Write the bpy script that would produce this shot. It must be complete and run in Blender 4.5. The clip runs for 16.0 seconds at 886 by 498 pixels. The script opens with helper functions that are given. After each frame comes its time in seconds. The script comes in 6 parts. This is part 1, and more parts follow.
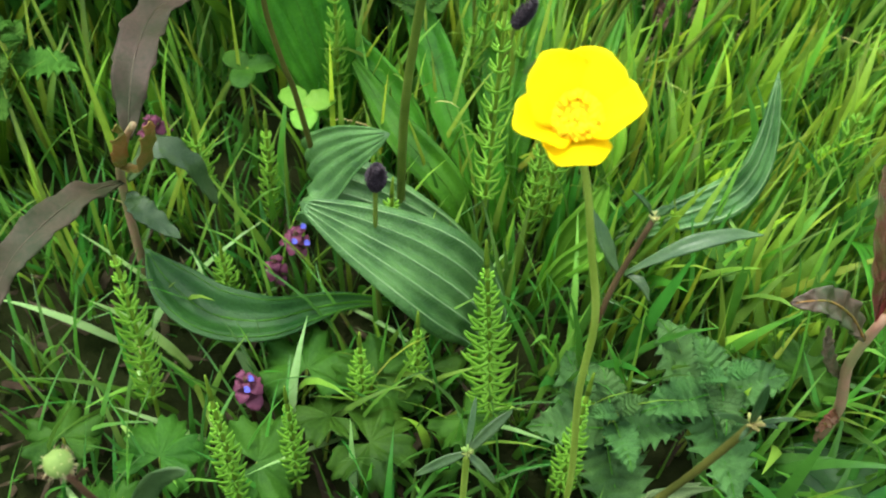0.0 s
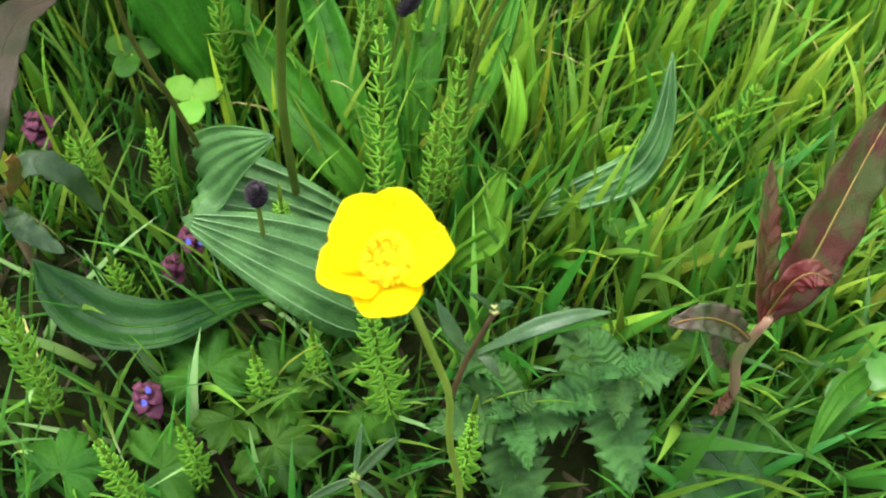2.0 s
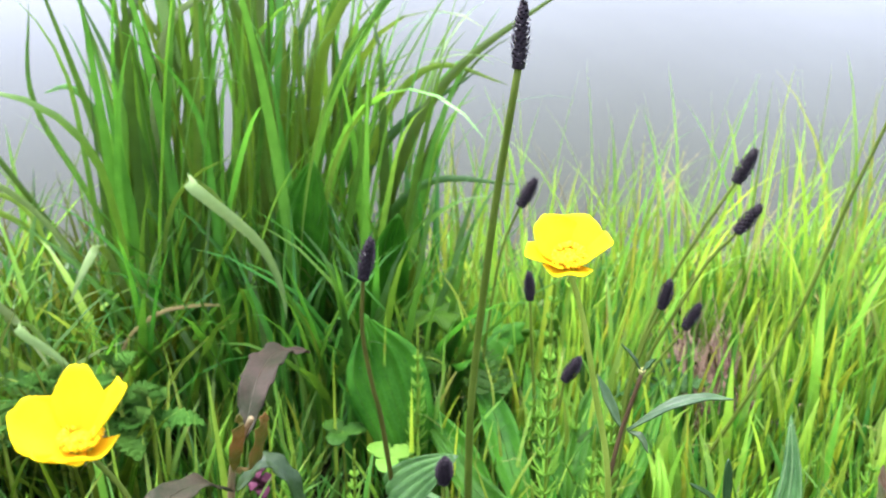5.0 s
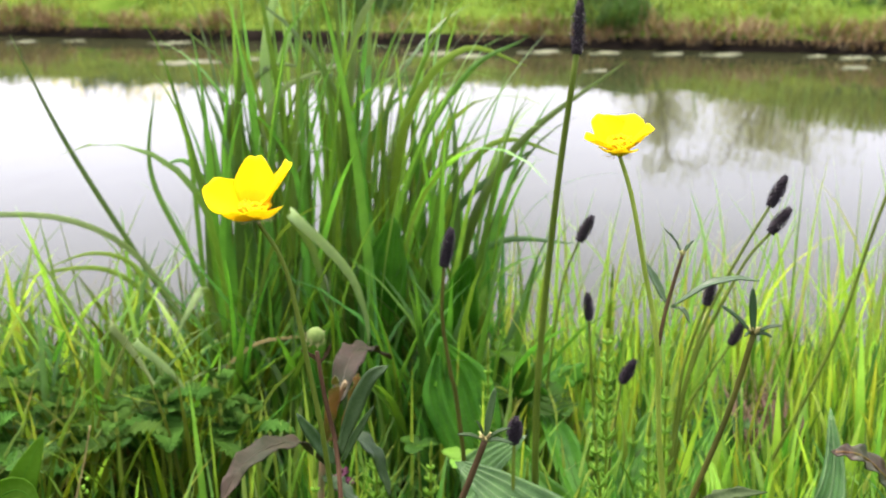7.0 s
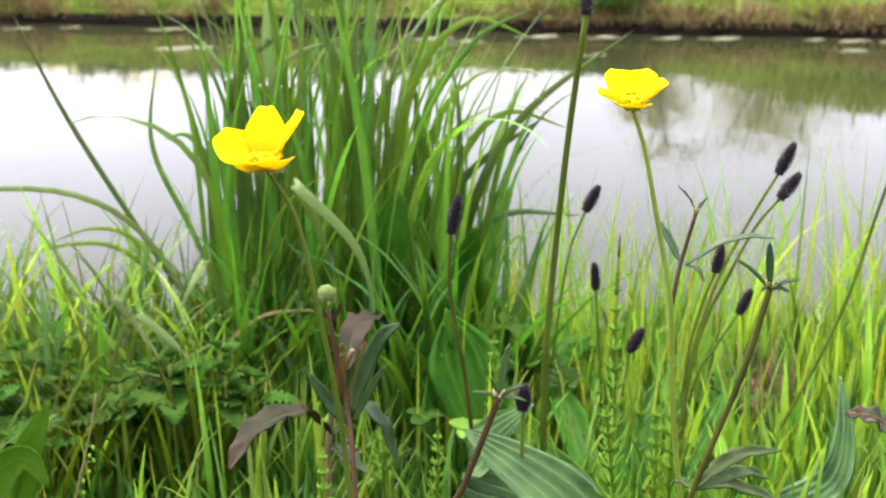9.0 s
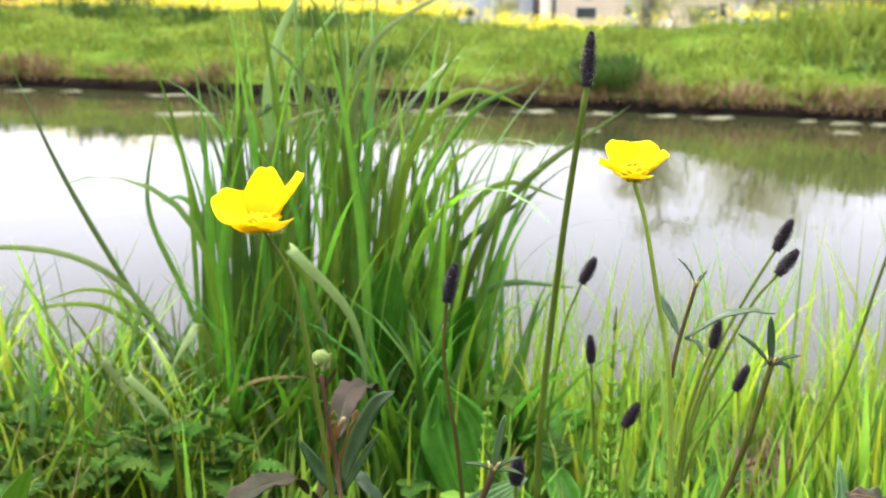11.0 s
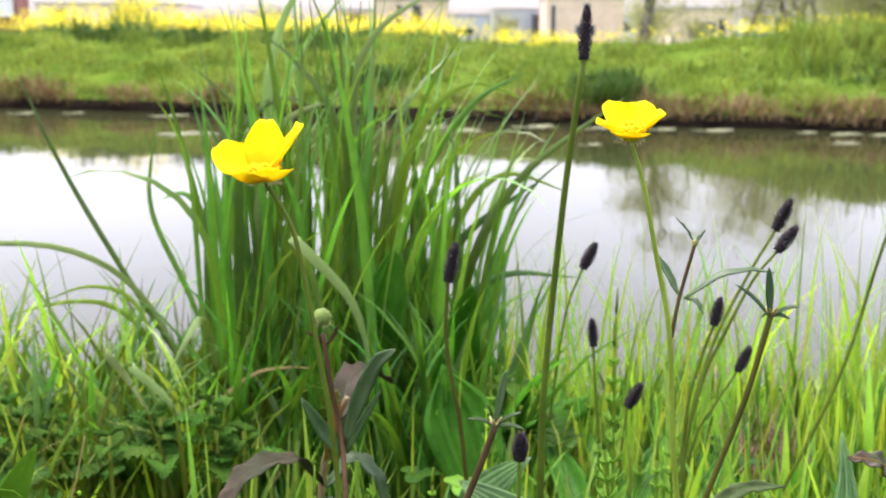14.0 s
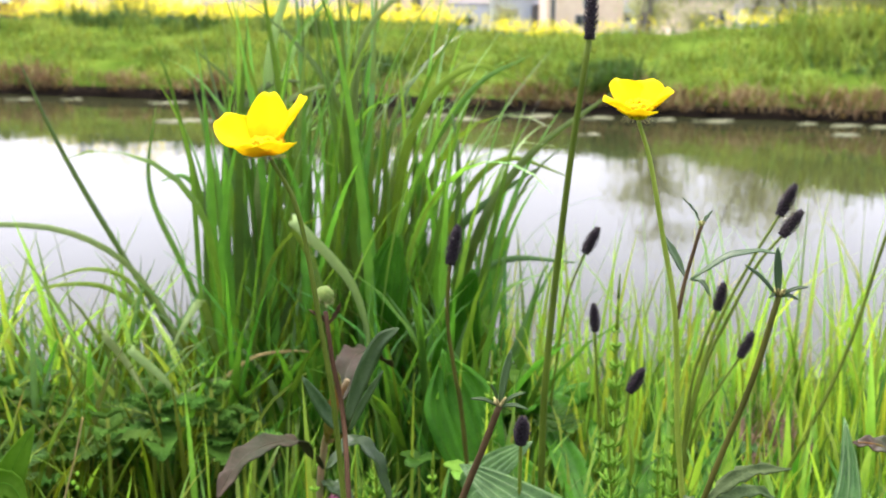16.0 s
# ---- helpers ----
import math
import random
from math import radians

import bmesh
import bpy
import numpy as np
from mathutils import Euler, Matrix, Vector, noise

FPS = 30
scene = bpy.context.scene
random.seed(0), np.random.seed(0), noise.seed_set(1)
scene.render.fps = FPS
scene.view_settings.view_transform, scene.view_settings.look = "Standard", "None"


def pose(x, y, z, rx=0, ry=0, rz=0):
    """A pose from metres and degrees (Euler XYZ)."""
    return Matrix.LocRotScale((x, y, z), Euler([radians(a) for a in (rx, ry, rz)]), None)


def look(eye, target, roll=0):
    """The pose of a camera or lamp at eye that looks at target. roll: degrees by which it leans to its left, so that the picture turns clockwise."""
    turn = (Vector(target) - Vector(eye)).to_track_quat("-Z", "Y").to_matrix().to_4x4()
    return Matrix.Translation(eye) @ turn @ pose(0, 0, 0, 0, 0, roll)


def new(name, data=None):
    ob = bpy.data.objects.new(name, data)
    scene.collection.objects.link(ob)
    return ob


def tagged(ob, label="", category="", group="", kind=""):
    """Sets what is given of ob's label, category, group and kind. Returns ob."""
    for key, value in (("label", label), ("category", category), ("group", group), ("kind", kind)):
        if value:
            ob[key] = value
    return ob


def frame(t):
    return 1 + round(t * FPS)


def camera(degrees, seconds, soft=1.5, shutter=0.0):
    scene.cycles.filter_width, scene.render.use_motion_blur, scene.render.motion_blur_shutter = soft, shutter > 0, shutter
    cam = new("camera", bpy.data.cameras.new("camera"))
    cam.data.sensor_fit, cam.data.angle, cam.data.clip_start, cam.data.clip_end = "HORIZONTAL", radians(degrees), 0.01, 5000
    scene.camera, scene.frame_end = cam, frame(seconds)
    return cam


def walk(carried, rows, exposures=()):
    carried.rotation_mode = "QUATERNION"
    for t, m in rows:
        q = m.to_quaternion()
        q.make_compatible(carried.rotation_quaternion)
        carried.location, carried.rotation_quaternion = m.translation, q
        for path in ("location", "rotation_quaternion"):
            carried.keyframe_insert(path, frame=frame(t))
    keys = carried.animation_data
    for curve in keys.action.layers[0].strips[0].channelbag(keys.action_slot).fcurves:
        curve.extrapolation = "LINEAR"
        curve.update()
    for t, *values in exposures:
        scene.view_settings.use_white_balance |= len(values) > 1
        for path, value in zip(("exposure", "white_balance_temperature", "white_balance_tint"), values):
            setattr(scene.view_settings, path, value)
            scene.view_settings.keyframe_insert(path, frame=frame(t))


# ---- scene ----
cam = camera(46.2, 16.0, 1.8)
# seconds, place of the lens in metres, heading, tilt and lean in degrees
PATH = [
    (0.0, -0.03023, -0.12863, 0.38540, -11.960, -56.758, 6.144),
    (0.2, -0.02800, -0.11680, 0.38800, -14.200, -58.500, 8.600),
    (0.5, -0.01881, -0.09635, 0.38877, -14.713, -60.094, 7.514),
    (1.0, -0.00286, -0.08739, 0.38881, -18.353, -62.078, 9.647),
    (1.5, -0.00353, -0.09468, 0.40587, -16.276, -62.124, 7.695),
    (2.0, -0.00152, -0.09286, 0.40441, -18.041, -62.889, 8.979),
    (2.5, -0.00348, -0.09151, 0.40543, -18.460, -63.080, 9.001),
    (3.0, -0.00674, -0.09293, 0.40477, -18.455, -63.359, 9.315),
    (3.5, -0.01141, -0.09759, 0.39887, -17.473, -62.302, 9.104),
    (3.7, -0.02000, -0.11200, 0.39800, -15.500, -58.600, 8.200),
    (3.9, -0.02300, -0.13550, 0.39150, -9.500, -52.300, 4.200),
    (4.0, -0.02811, -0.14473, 0.38704, -8.499, -49.653, 3.334),
    (4.2, -0.03150, -0.16700, 0.38450, -6.900, -44.500, 2.500),
    (4.5, -0.03087, -0.20069, 0.38335, -4.523, -36.609, 0.398),
    (4.7, -0.03088, -0.22144, 0.37982, -3.580, -32.083, 0.728),
    (6.8, -0.03417, -0.34322, 0.31343, -0.894, -15.777, 0.196),
    (7.0, -0.04127, -0.34600, 0.31053, 0.286, -15.655, 0.002),
    (7.5, -0.04765, -0.34480, 0.29914, 0.444, -15.979, -0.127),
    (8.0, -0.04529, -0.34488, 0.29833, 0.260, -16.392, -0.276),
    (10.3, -0.04596, -0.34098, 0.30360, -0.208, -16.120, 0.153),
    (10.5, -0.04378, -0.34022, 0.30212, -0.382, -15.789, 0.230),
    (11.0, -0.04708, -0.34135, 0.29836, -0.199, -12.461, 1.228),
    (11.5, -0.04715, -0.34572, 0.29037, 0.004, -10.501, 1.349),
    (12.0, -0.04747, -0.34531, 0.29215, 0.112, -10.778, 0.767),
    (12.5, -0.04731, -0.34453, 0.29160, 0.032, -11.230, 0.244),
    (13.0, -0.04798, -0.34300, 0.29004, -0.184, -11.447, 0.244),
    (13.5, -0.04780, -0.34477, 0.28442, -0.200, -11.301, 0.602),
    (14.0, -0.04591, -0.34733, 0.28121, -0.032, -11.429, 0.435),
    (14.5, -0.04709, -0.34707, 0.27989, -0.060, -11.630, 0.660),
    (15.0, -0.04839, -0.34541, 0.27837, -0.091, -11.793, 0.829),
    (15.5, -0.04804, -0.34502, 0.27830, -0.209, -11.880, 0.805),
    (16.0, -0.04770, -0.34402, 0.27698, -0.148, -11.995, 0.838),
]
# a phone's small lens opening: near plants sharp, the far bank a little soft
cam.data.dof.use_dof = True
cam.data.dof.focus_distance = 0.29
cam.data.dof.aperture_fstop = 31
EXPOSURES = [(0.0, 1.52, 6150, 8), (3.5, 1.50, 6150, 8), (4.0, 1.75, 5900, 14), (4.5, 2.3, 5600, 24), (5.4, 1.8, 6100, 22), (7.0, 1.62, 6500, 24), (10.5, 1.66, 6450, 24), (11.0, 1.70, 6400, 24), (11.5, 1.48, 6350, 25), (12.0, 1.20, 6300, 25), (12.5, 1.10, 6350, 25), (13.0, 1.35, 6400, 24), (13.5, 1.5, 6400, 24), (14.0, 1.57, 6400, 24), (16.0, 1.60, 6400, 24)]
walk(cam, [(t, pose(x, y, z, 90 + tilt, 0, heading) @ pose(0, 0, 0, 0, 0, lean)) for t, x, y, z, heading, tilt, lean in PATH], EXPOSURES)

# ---- world and light: a bright overcast sky with a very soft sun ----
world = bpy.data.worlds.new("overcast_sky")
scene.world = world
world.use_nodes = True
wn, wl = world.node_tree.nodes, world.node_tree.links
sky = wn.new("ShaderNodeTexSky")
sky.sky_type = "NISHITA"
sky.sun_disc = False
sky.sun_elevation = radians(74)
sky.sun_rotation = radians(-40)
sky.dust_density = 4.0
sky.ozone_density = 1.0
grey = wn.new("ShaderNodeHueSaturation")
grey.inputs["Saturation"].default_value = 0.42
grey.inputs["Value"].default_value = 1.5
cloud_coord = wn.new("ShaderNodeTexCoord")
cloud = wn.new("ShaderNodeTexNoise")
cloud.inputs["Scale"].default_value = 3.0
cloud.inputs["Detail"].default_value = 5.0
cloud_ramp = wn.new("ShaderNodeMapRange")
cloud_ramp.inputs["To Min"].default_value = 0.84
cloud_ramp.inputs["To Max"].default_value = 1.15
cloud_mix = wn.new("ShaderNodeMixRGB")
cloud_mix.blend_type = "MULTIPLY"
cloud_mix.inputs["Fac"].default_value = 1.0
wl.new(sky.outputs["Color"], grey.inputs["Color"])
wl.new(cloud_coord.outputs["Generated"], cloud.inputs["Vector"])
wl.new(cloud.outputs["Fac"], cloud_ramp.inputs["Value"])
wl.new(grey.outputs["Color"], cloud_mix.inputs["Color1"])
wl.new(cloud_ramp.outputs["Result"], cloud_mix.inputs["Color2"])
wl.new(cloud_mix.outputs["Color"], wn["Background"].inputs["Color"])
wn["Background"].inputs["Strength"].default_value = 0.15

sun = new("sun", bpy.data.lights.new("sun", "SUN"))
sun.data.energy = 0.9
sun.data.angle = radians(25)
sun.data.color = (1.0, 0.96, 0.9)
sun.matrix_world = look((-0.9, 1.1, 5.0), (0, 0, 0))


# ---- materials ----
def shader(name):
    m = bpy.data.materials.new(name)
    m.use_nodes = True
    return m, m.node_tree.nodes, m.node_tree.links, m.node_tree.nodes["Principled BSDF"]


def noise_node(n, l, scale, detail=4.0, stretch=None):
    co = n.new("ShaderNodeTexCoord")
    tex = n.new("ShaderNodeTexNoise")
    tex.inputs["Scale"].default_value = scale
    tex.inputs["Detail"].default_value = detail
    if stretch:
        mp = n.new("ShaderNodeMapping")
        mp.inputs["Scale"].default_value = stretch
        l.new(co.outputs["Object"], mp.inputs["Vector"])
        l.new(mp.outputs["Vector"], tex.inputs["Vector"])
    else:
        l.new(co.outputs["Object"], tex.inputs["Vector"])
    return tex


def ramp_node(n, l, source, stops):
    r = n.new("ShaderNodeValToRGB")
    e = r.color_ramp.elements
    while len(e) < len(stops):
        e.new(0.5)
    for k, (p, c) in zip(e, stops):
        k.position, k.color = p, (*c, 1)
    l.new(source, r.inputs["Fac"])
    return r


def plant_material(name, dark, light, glow=0.3, rough=0.45, scale=60.0, spread=0.25, islands=True, bump=0.15, spec=0.22, tints=None, dry=0.0, soft=0.19):
    """Leaf tissue: two-scale mottling, a shade of its own for each blade, light passing through."""
    m, n, l, p = shader(name)
    big = noise_node(n, l, scale * 0.25, 2.0)
    fine = noise_node(n, l, scale * 4, 5.0)
    mix = n.new("ShaderNodeMath")
    mix.operation = "MULTIPLY_ADD"
    mix.inputs[1].default_value = 0.3
    l.new(fine.outputs["Fac"], mix.inputs[0])
    half = n.new("ShaderNodeMath")
    half.operation = "MULTIPLY"
    half.inputs[1].default_value = 0.7
    l.new(big.outputs["Fac"], half.inputs[0])
    l.new(half.outputs[0], mix.inputs[2])
    ramp = ramp_node(n, l, mix.outputs[0], [(0.49 - soft, dark), (0.49 + soft, light)])
    hsv = n.new("ShaderNodeHueSaturation")
    l.new(ramp.outputs["Color"], hsv.inputs["Color"])
    rnd = n.new("ShaderNodeNewGeometry").outputs["Random Per Island"] if islands else n.new("ShaderNodeObjectInfo").outputs["Random"]
    val = n.new("ShaderNodeMapRange")
    val.inputs["To Min"].default_value = 1 - spread * 1.4
    val.inputs["To Max"].default_value = 1 + spread * 1.4
    l.new(rnd, val.inputs["Value"])
    l.new(val.outputs["Result"], hsv.inputs["Value"])
    hue = n.new("ShaderNodeMapRange")
    hue.inputs["To Min"].default_value = 0.5 - spread * 0.1
    hue.inputs["To Max"].default_value = 0.5 + spread * 0.07
    l.new(rnd, hue.inputs["Value"])
    l.new(hue.outputs["Result"], hsv.inputs["Hue"])
    colour = hsv.outputs["Color"]
    if tints:
        shuffle = n.new("ShaderNodeTexWhiteNoise")
        shuffle.noise_dimensions = "1D"
        l.new(rnd, shuffle.inputs["W"])
        tint = ramp_node(n, l, shuffle.outputs["Value"], tints)
        by = n.new("ShaderNodeMixRGB")
        by.blend_type = "MULTIPLY"
        by.inputs["Fac"].default_value = 1.0
        l.new(colour, by.inputs["Color1"])
        l.new(tint.outputs["Color"], by.inputs["Color2"])
        gain = n.new("ShaderNodeMixRGB")
        gain.blend_type = "MULTIPLY"
        gain.inputs["Fac"].default_value = 1.0
        gain.inputs["Color2"].default_value = (2, 2, 2, 1)
        l.new(by.outputs["Color"], gain.inputs["Color1"])
        colour = gain.outputs["Color"]
    if dry:
        patch = noise_node(n, l, scale * 0.6, 3.0)
        where = n.new("ShaderNodeMapRange")
        where.inputs["From Min"].default_value = 0.72 - dry
        where.inputs["From Max"].default_value = 0.80 - dry
        l.new(patch.outputs["Fac"], where.inputs["Value"])
        straw = n.new("ShaderNodeMixRGB")
        straw.inputs["Color2"].default_value = (0.26, 0.20, 0.05, 1)
        l.new(where.outputs["Result"], straw.inputs["Fac"])
        l.new(colour, straw.inputs["Color1"])
        colour = straw.outputs["Color"]
    l.new(colour, p.inputs["Base Color"])
    p.inputs["Roughness"].default_value = rough
    p.inputs["Specular IOR Level"].default_value = spec
    b = n.new("ShaderNodeBump")
    b.inputs["Strength"].default_value = bump
    b.inputs["Distance"].default_value = 0.001
    l.new(fine.outputs["Fac"], b.inputs["Height"])
    l.new(b.outputs["Normal"], p.inputs["Normal"])
    if glow:
        tr = n.new("ShaderNodeBsdfTranslucent")
        warm = n.new("ShaderNodeMixRGB")
        warm.blend_type = "MULTIPLY"
        warm.inputs["Fac"].default_value = 1.0
        warm.inputs["Color2"].default_value = (1.33, 1.18, 0.6, 1)
        l.new(colour, warm.inputs["Color1"])
        l.new(warm.outputs["Color"], tr.inputs["Color"])
        ms = n.new("ShaderNodeMixShader")
        ms.inputs["Fac"].default_value = glow
        l.new(p.outputs["BSDF"], ms.inputs[1])
        l.new(tr.outputs["BSDF"], ms.inputs[2])
        l.new(ms.outputs["Shader"], n["Material Output"].inputs["Surface"])
    return m


def plain_material(name, dark, light, rough=0.8, scale=8.0, bump=0.3, distance=0.01, stretch=None, spec=0.3):
    m, n, l, p = shader(name)
    tex = noise_node(n, l, scale, 6.0, stretch)
    r = ramp_node(n, l, tex.outputs["Fac"], [(0.32, dark), (0.68, light)])
    l.new(r.outputs["Color"], p.inputs["Base Color"])
    p.inputs["Roughness"].default_value = rough
    p.inputs["Specular IOR Level"].default_value = spec
    b = n.new("ShaderNodeBump")
    b.inputs["Strength"].default_value = bump
    b.inputs["Distance"].default_value = distance
    l.new(tex.outputs["Fac"], b.inputs["Height"])
    l.new(b.outputs["Normal"], p.inputs["Normal"])
    return m


M_GRASS = plant_material("fresh_grass", (0.027, 0.107, 0.010), (0.075, 0.230, 0.028), 0.42, 0.36, tints=[(0.0, (0.37, 0.40, 0.45)), (0.5, (0.5, 0.5, 0.48)), (0.80, (0.62, 0.56, 0.46)), (0.95, (0.84, 0.65, 0.5)), (1.0, (1.0, 0.68, 0.7))], dry=0.015, spec=0.40)
M_GRASS_BRIGHT = plant_material("bright_grass", (0.105, 0.252, 0.020), (0.248, 0.455, 0.070), 0.52, 0.36, tints=[(0.0, (0.37, 0.40, 0.45)), (0.5, (0.5, 0.5, 0.48)), (0.80, (0.62, 0.56, 0.46)), (0.95, (0.86, 0.65, 0.5)), (1.0, (1.0, 0.68, 0.7))], dry=0.015, spec=0.42)
M_TUFT = plant_material("tuft_grass", (0.048, 0.140, 0.012), (0.140, 0.315, 0.042), 0.44, 0.34, 30.0, 0.30, False, tints=[(0.0, (0.22, 0.25, 0.26)), (0.5, (0.48, 0.50, 0.48)), (0.80, (0.58, 0.56, 0.48)), (0.95, (0.66, 0.60, 0.52)), (1.0, (0.72, 0.62, 0.60))], spec=0.65)
M_PALE = plant_material("pale_grass_blade", (0.19, 0.33, 0.09), (0.33, 0.47, 0.18), 0.4, 0.5, islands=False, spec=0.15)
M_TUFT_SWARD = plant_material("coarse_dark_grass", (0.036, 0.076, 0.003), (0.104, 0.172, 0.009), 0.35, 0.45, 30.0, 0.3, dry=0.04, spec=0.12)
M_STRAW = plant_material("dry_straw", (0.24, 0.20, 0.06), (0.40, 0.36, 0.13), 0.15, 0.7)
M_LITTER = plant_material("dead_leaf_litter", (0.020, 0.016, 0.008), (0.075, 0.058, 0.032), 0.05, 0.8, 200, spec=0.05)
M_DRY_GRASS = plant_material("brown_dead_grass", (0.13, 0.085, 0.055), (0.30, 0.215, 0.15), 0.1, 0.8, spec=0.05)
M_LEAF = plant_material("plantain_leaf", (0.022, 0.104, 0.004), (0.068, 0.225, 0.013), 0.42, 0.42, 200, 0.12, False, spec=0.15, soft=0.14, bump=0.6)
M_DARK_LEAF = plant_material("dark_plantain_leaf", (0.008, 0.046, 0.006), (0.028, 0.098, 0.015), 0.25, 0.40, 200, 0.1, False, spec=0.24, soft=0.14, bump=0.5)
M_LEAF_BLUE = plant_material("plantain_leaf_bluish", (0.030, 0.104, 0.016), (0.098, 0.232, 0.054), 0.24, 0.34, 260, 0.06, False, spec=0.50, soft=0.12, bump=0.9)
M_NETTLE = plant_material("nettle_leaf", (0.018, 0.068, 0.010), (0.060, 0.160, 0.032), 0.24, 0.5, 320, 0.12, False, spec=0.22, soft=0.10, bump=0.8)
M_LIME = plant_material("yellowish_leaf", (0.13, 0.27, 0.012), (0.22, 0.38, 0.030), 0.3, 0.5)
M_SOFT_LEAF = plant_material("soft_pale_leaf", (0.030, 0.122, 0.006), (0.078, 0.225, 0.016), 0.42, 0.5, 200, 0.12, False, spec=0.12)
M_WEED = plant_material("weed_leaf", (0.027, 0.094, 0.009), (0.078, 0.195, 0.024), 0.40, 0.62, 200, 0.14, False, spec=0.07, soft=0.14, bump=0.5)
M_FRESH_LEAF = plant_material("fresh_leaf", (0.075, 0.215, 0.010), (0.145, 0.340, 0.030), 0.5, 0.5, 120, 0.1, False, spec=0.08, soft=0.16)
M_STEM_LEAF = plant_material("grey_green_stem_leaf", (0.046, 0.086, 0.024), (0.105, 0.155, 0.056), 0.25, 0.55, 300, 0.1, False, spec=0.12, soft=0.12, bump=0.4)
M_SEEDLING = plant_material("pale_seedling_leaf", (0.075, 0.205, 0.014), (0.135, 0.30, 0.034), 0.25, 0.55, 200, 0.1, False, spec=0.12)
M_LOBED = plant_material("lobed_leaf", (0.014, 0.058, 0.004), (0.044, 0.126, 0.010), 0.30, 0.55, 200, 0.14, False, spec=0.12, soft=0.14, bump=0.5)
M_HORSETAIL = plant_material("horsetail_green", (0.082, 0.175, 0.010), (0.175, 0.310, 0.026), 0.3, 0.5, spec=0.15)
M_STEM = plant_material("buttercup_stem", (0.155, 0.240, 0.020), (0.265, 0.365, 0.050), 0.15, 0.5, 200, spec=0.15)
M_STALK = plant_material("plantain_stalk", (0.064, 0.104, 0.010), (0.118, 0.168, 0.022), 0.10, 0.55, 200, spec=0.10)
M_STALK_BROWN = plant_material("brownish_stalk", (0.042, 0.050, 0.008), (0.086, 0.086, 0.015), 0.05, 0.6, 200, spec=0.08)
M_NODE = plant_material("broken_stem_node", (0.20, 0.20, 0.05), (0.42, 0.40, 0.15), 0.05, 0.7, 300)
M_BUD = plant_material("hairy_bud", (0.075, 0.13, 0.022), (0.16, 0.23, 0.05), 0.1, 0.7, 300)
M_PURPLE_STALK = plant_material("purple_stalk", (0.034, 0.023, 0.010), (0.080, 0.054, 0.022), 0.05, 0.6, 200, spec=0.08)
M_PINK_STALK = plant_material("reddish_stalk", (0.058, 0.032, 0.016), (0.110, 0.062, 0.030), 0.05, 0.55, 300, spec=0.10)
M_NARROW = plant_material("narrow_leaf", (0.022, 0.060, 0.013), (0.062, 0.118, 0.036), 0.22, 0.38, 300, 0.1, False, soft=0.12, spec=0.36)
M_GREY_LEAF = plant_material("grey_brown_leaf", (0.028, 0.036, 0.014), (0.070, 0.052, 0.034), 0.30, 0.55, 160, 0.1, False, spec=0.12, soft=0.12, bump=0.3)
M_RED_LEAF = plant_material("red_brown_leaf", (0.045, 0.066, 0.006), (0.074, 0.020, 0.007), 0.32, 0.38, 360, 0.1, False, spec=0.28, soft=0.08, bump=0.9)
M_RED_BRIGHT = plant_material("bright_red_leaf", (0.105, 0.050, 0.012), (0.165, 0.028, 0.016), 0.32, 0.36, 300, 0.1, False, spec=0.45, soft=0.10, bump=0.6)
M_OCHRE_LEAF = plant_material("ochre_bract", (0.13, 0.15, 0.020), (0.26, 0.15, 0.040), 0.35, 0.45, 300, 0.1, False, soft=0.10, spec=0.3)
M_TAN_STALK = plant_material("tan_pink_stalk", (0.17, 0.16, 0.06), (0.28, 0.15, 0.09), 0.1, 0.45, 300, 0.1, False, soft=0.12, spec=0.35)
M_OLIVE_LEAF = plant_material("browning_leaf", (0.042, 0.062, 0.018), (0.086, 0.062, 0.034), 0.30, 0.38, 300, 0.1, False, soft=0.10, spec=0.35)
M_HEAD = plain_material("dark_flower_head", (0.008, 0.006, 0.009), (0.035, 0.024, 0.028), 0.75, 900, 0.5, 0.0006)
M_ANTHER = plain_material("pale_anther", (0.35, 0.32, 0.28), (0.6, 0.56, 0.5), 0.8, 300, 0.1, 0.0002)
M_MAGENTA = plant_material("magenta_bract", (0.07, 0.016, 0.034), (0.16, 0.045, 0.075), 0.2, 0.6, 200)
M_BLUE = plant_material("blue_petal", (0.05, 0.05, 0.28), (0.10, 0.10, 0.48), 0.2, 0.5, 200)
M_SEPAL = plant_material("sepal_green", (0.26, 0.28, 0.03), (0.42, 0.42, 0.06), 0.3, 0.6, 200)
M_CUT = plain_material("pale_cut_tissue", (0.45, 0.36, 0.15), (0.7, 0.6, 0.32), 0.8, 400, 0.3, 0.0004)
M_CARPEL = plant_material("carpel_yellow", (0.60, 0.50, 0.004), (0.84, 0.70, 0.010), 0.2, 0.6, 300, spec=0.04)
M_VEIN = plant_material("pale_leaf_vein", (0.13, 0.25, 0.085), (0.23, 0.37, 0.15), 0.15, 0.45, 200)
M_STAMEN = plant_material("stamen_yellow", (0.80, 0.54, 0.004), (0.95, 0.72, 0.010), 0.25, 0.7, 300, spec=0.03)


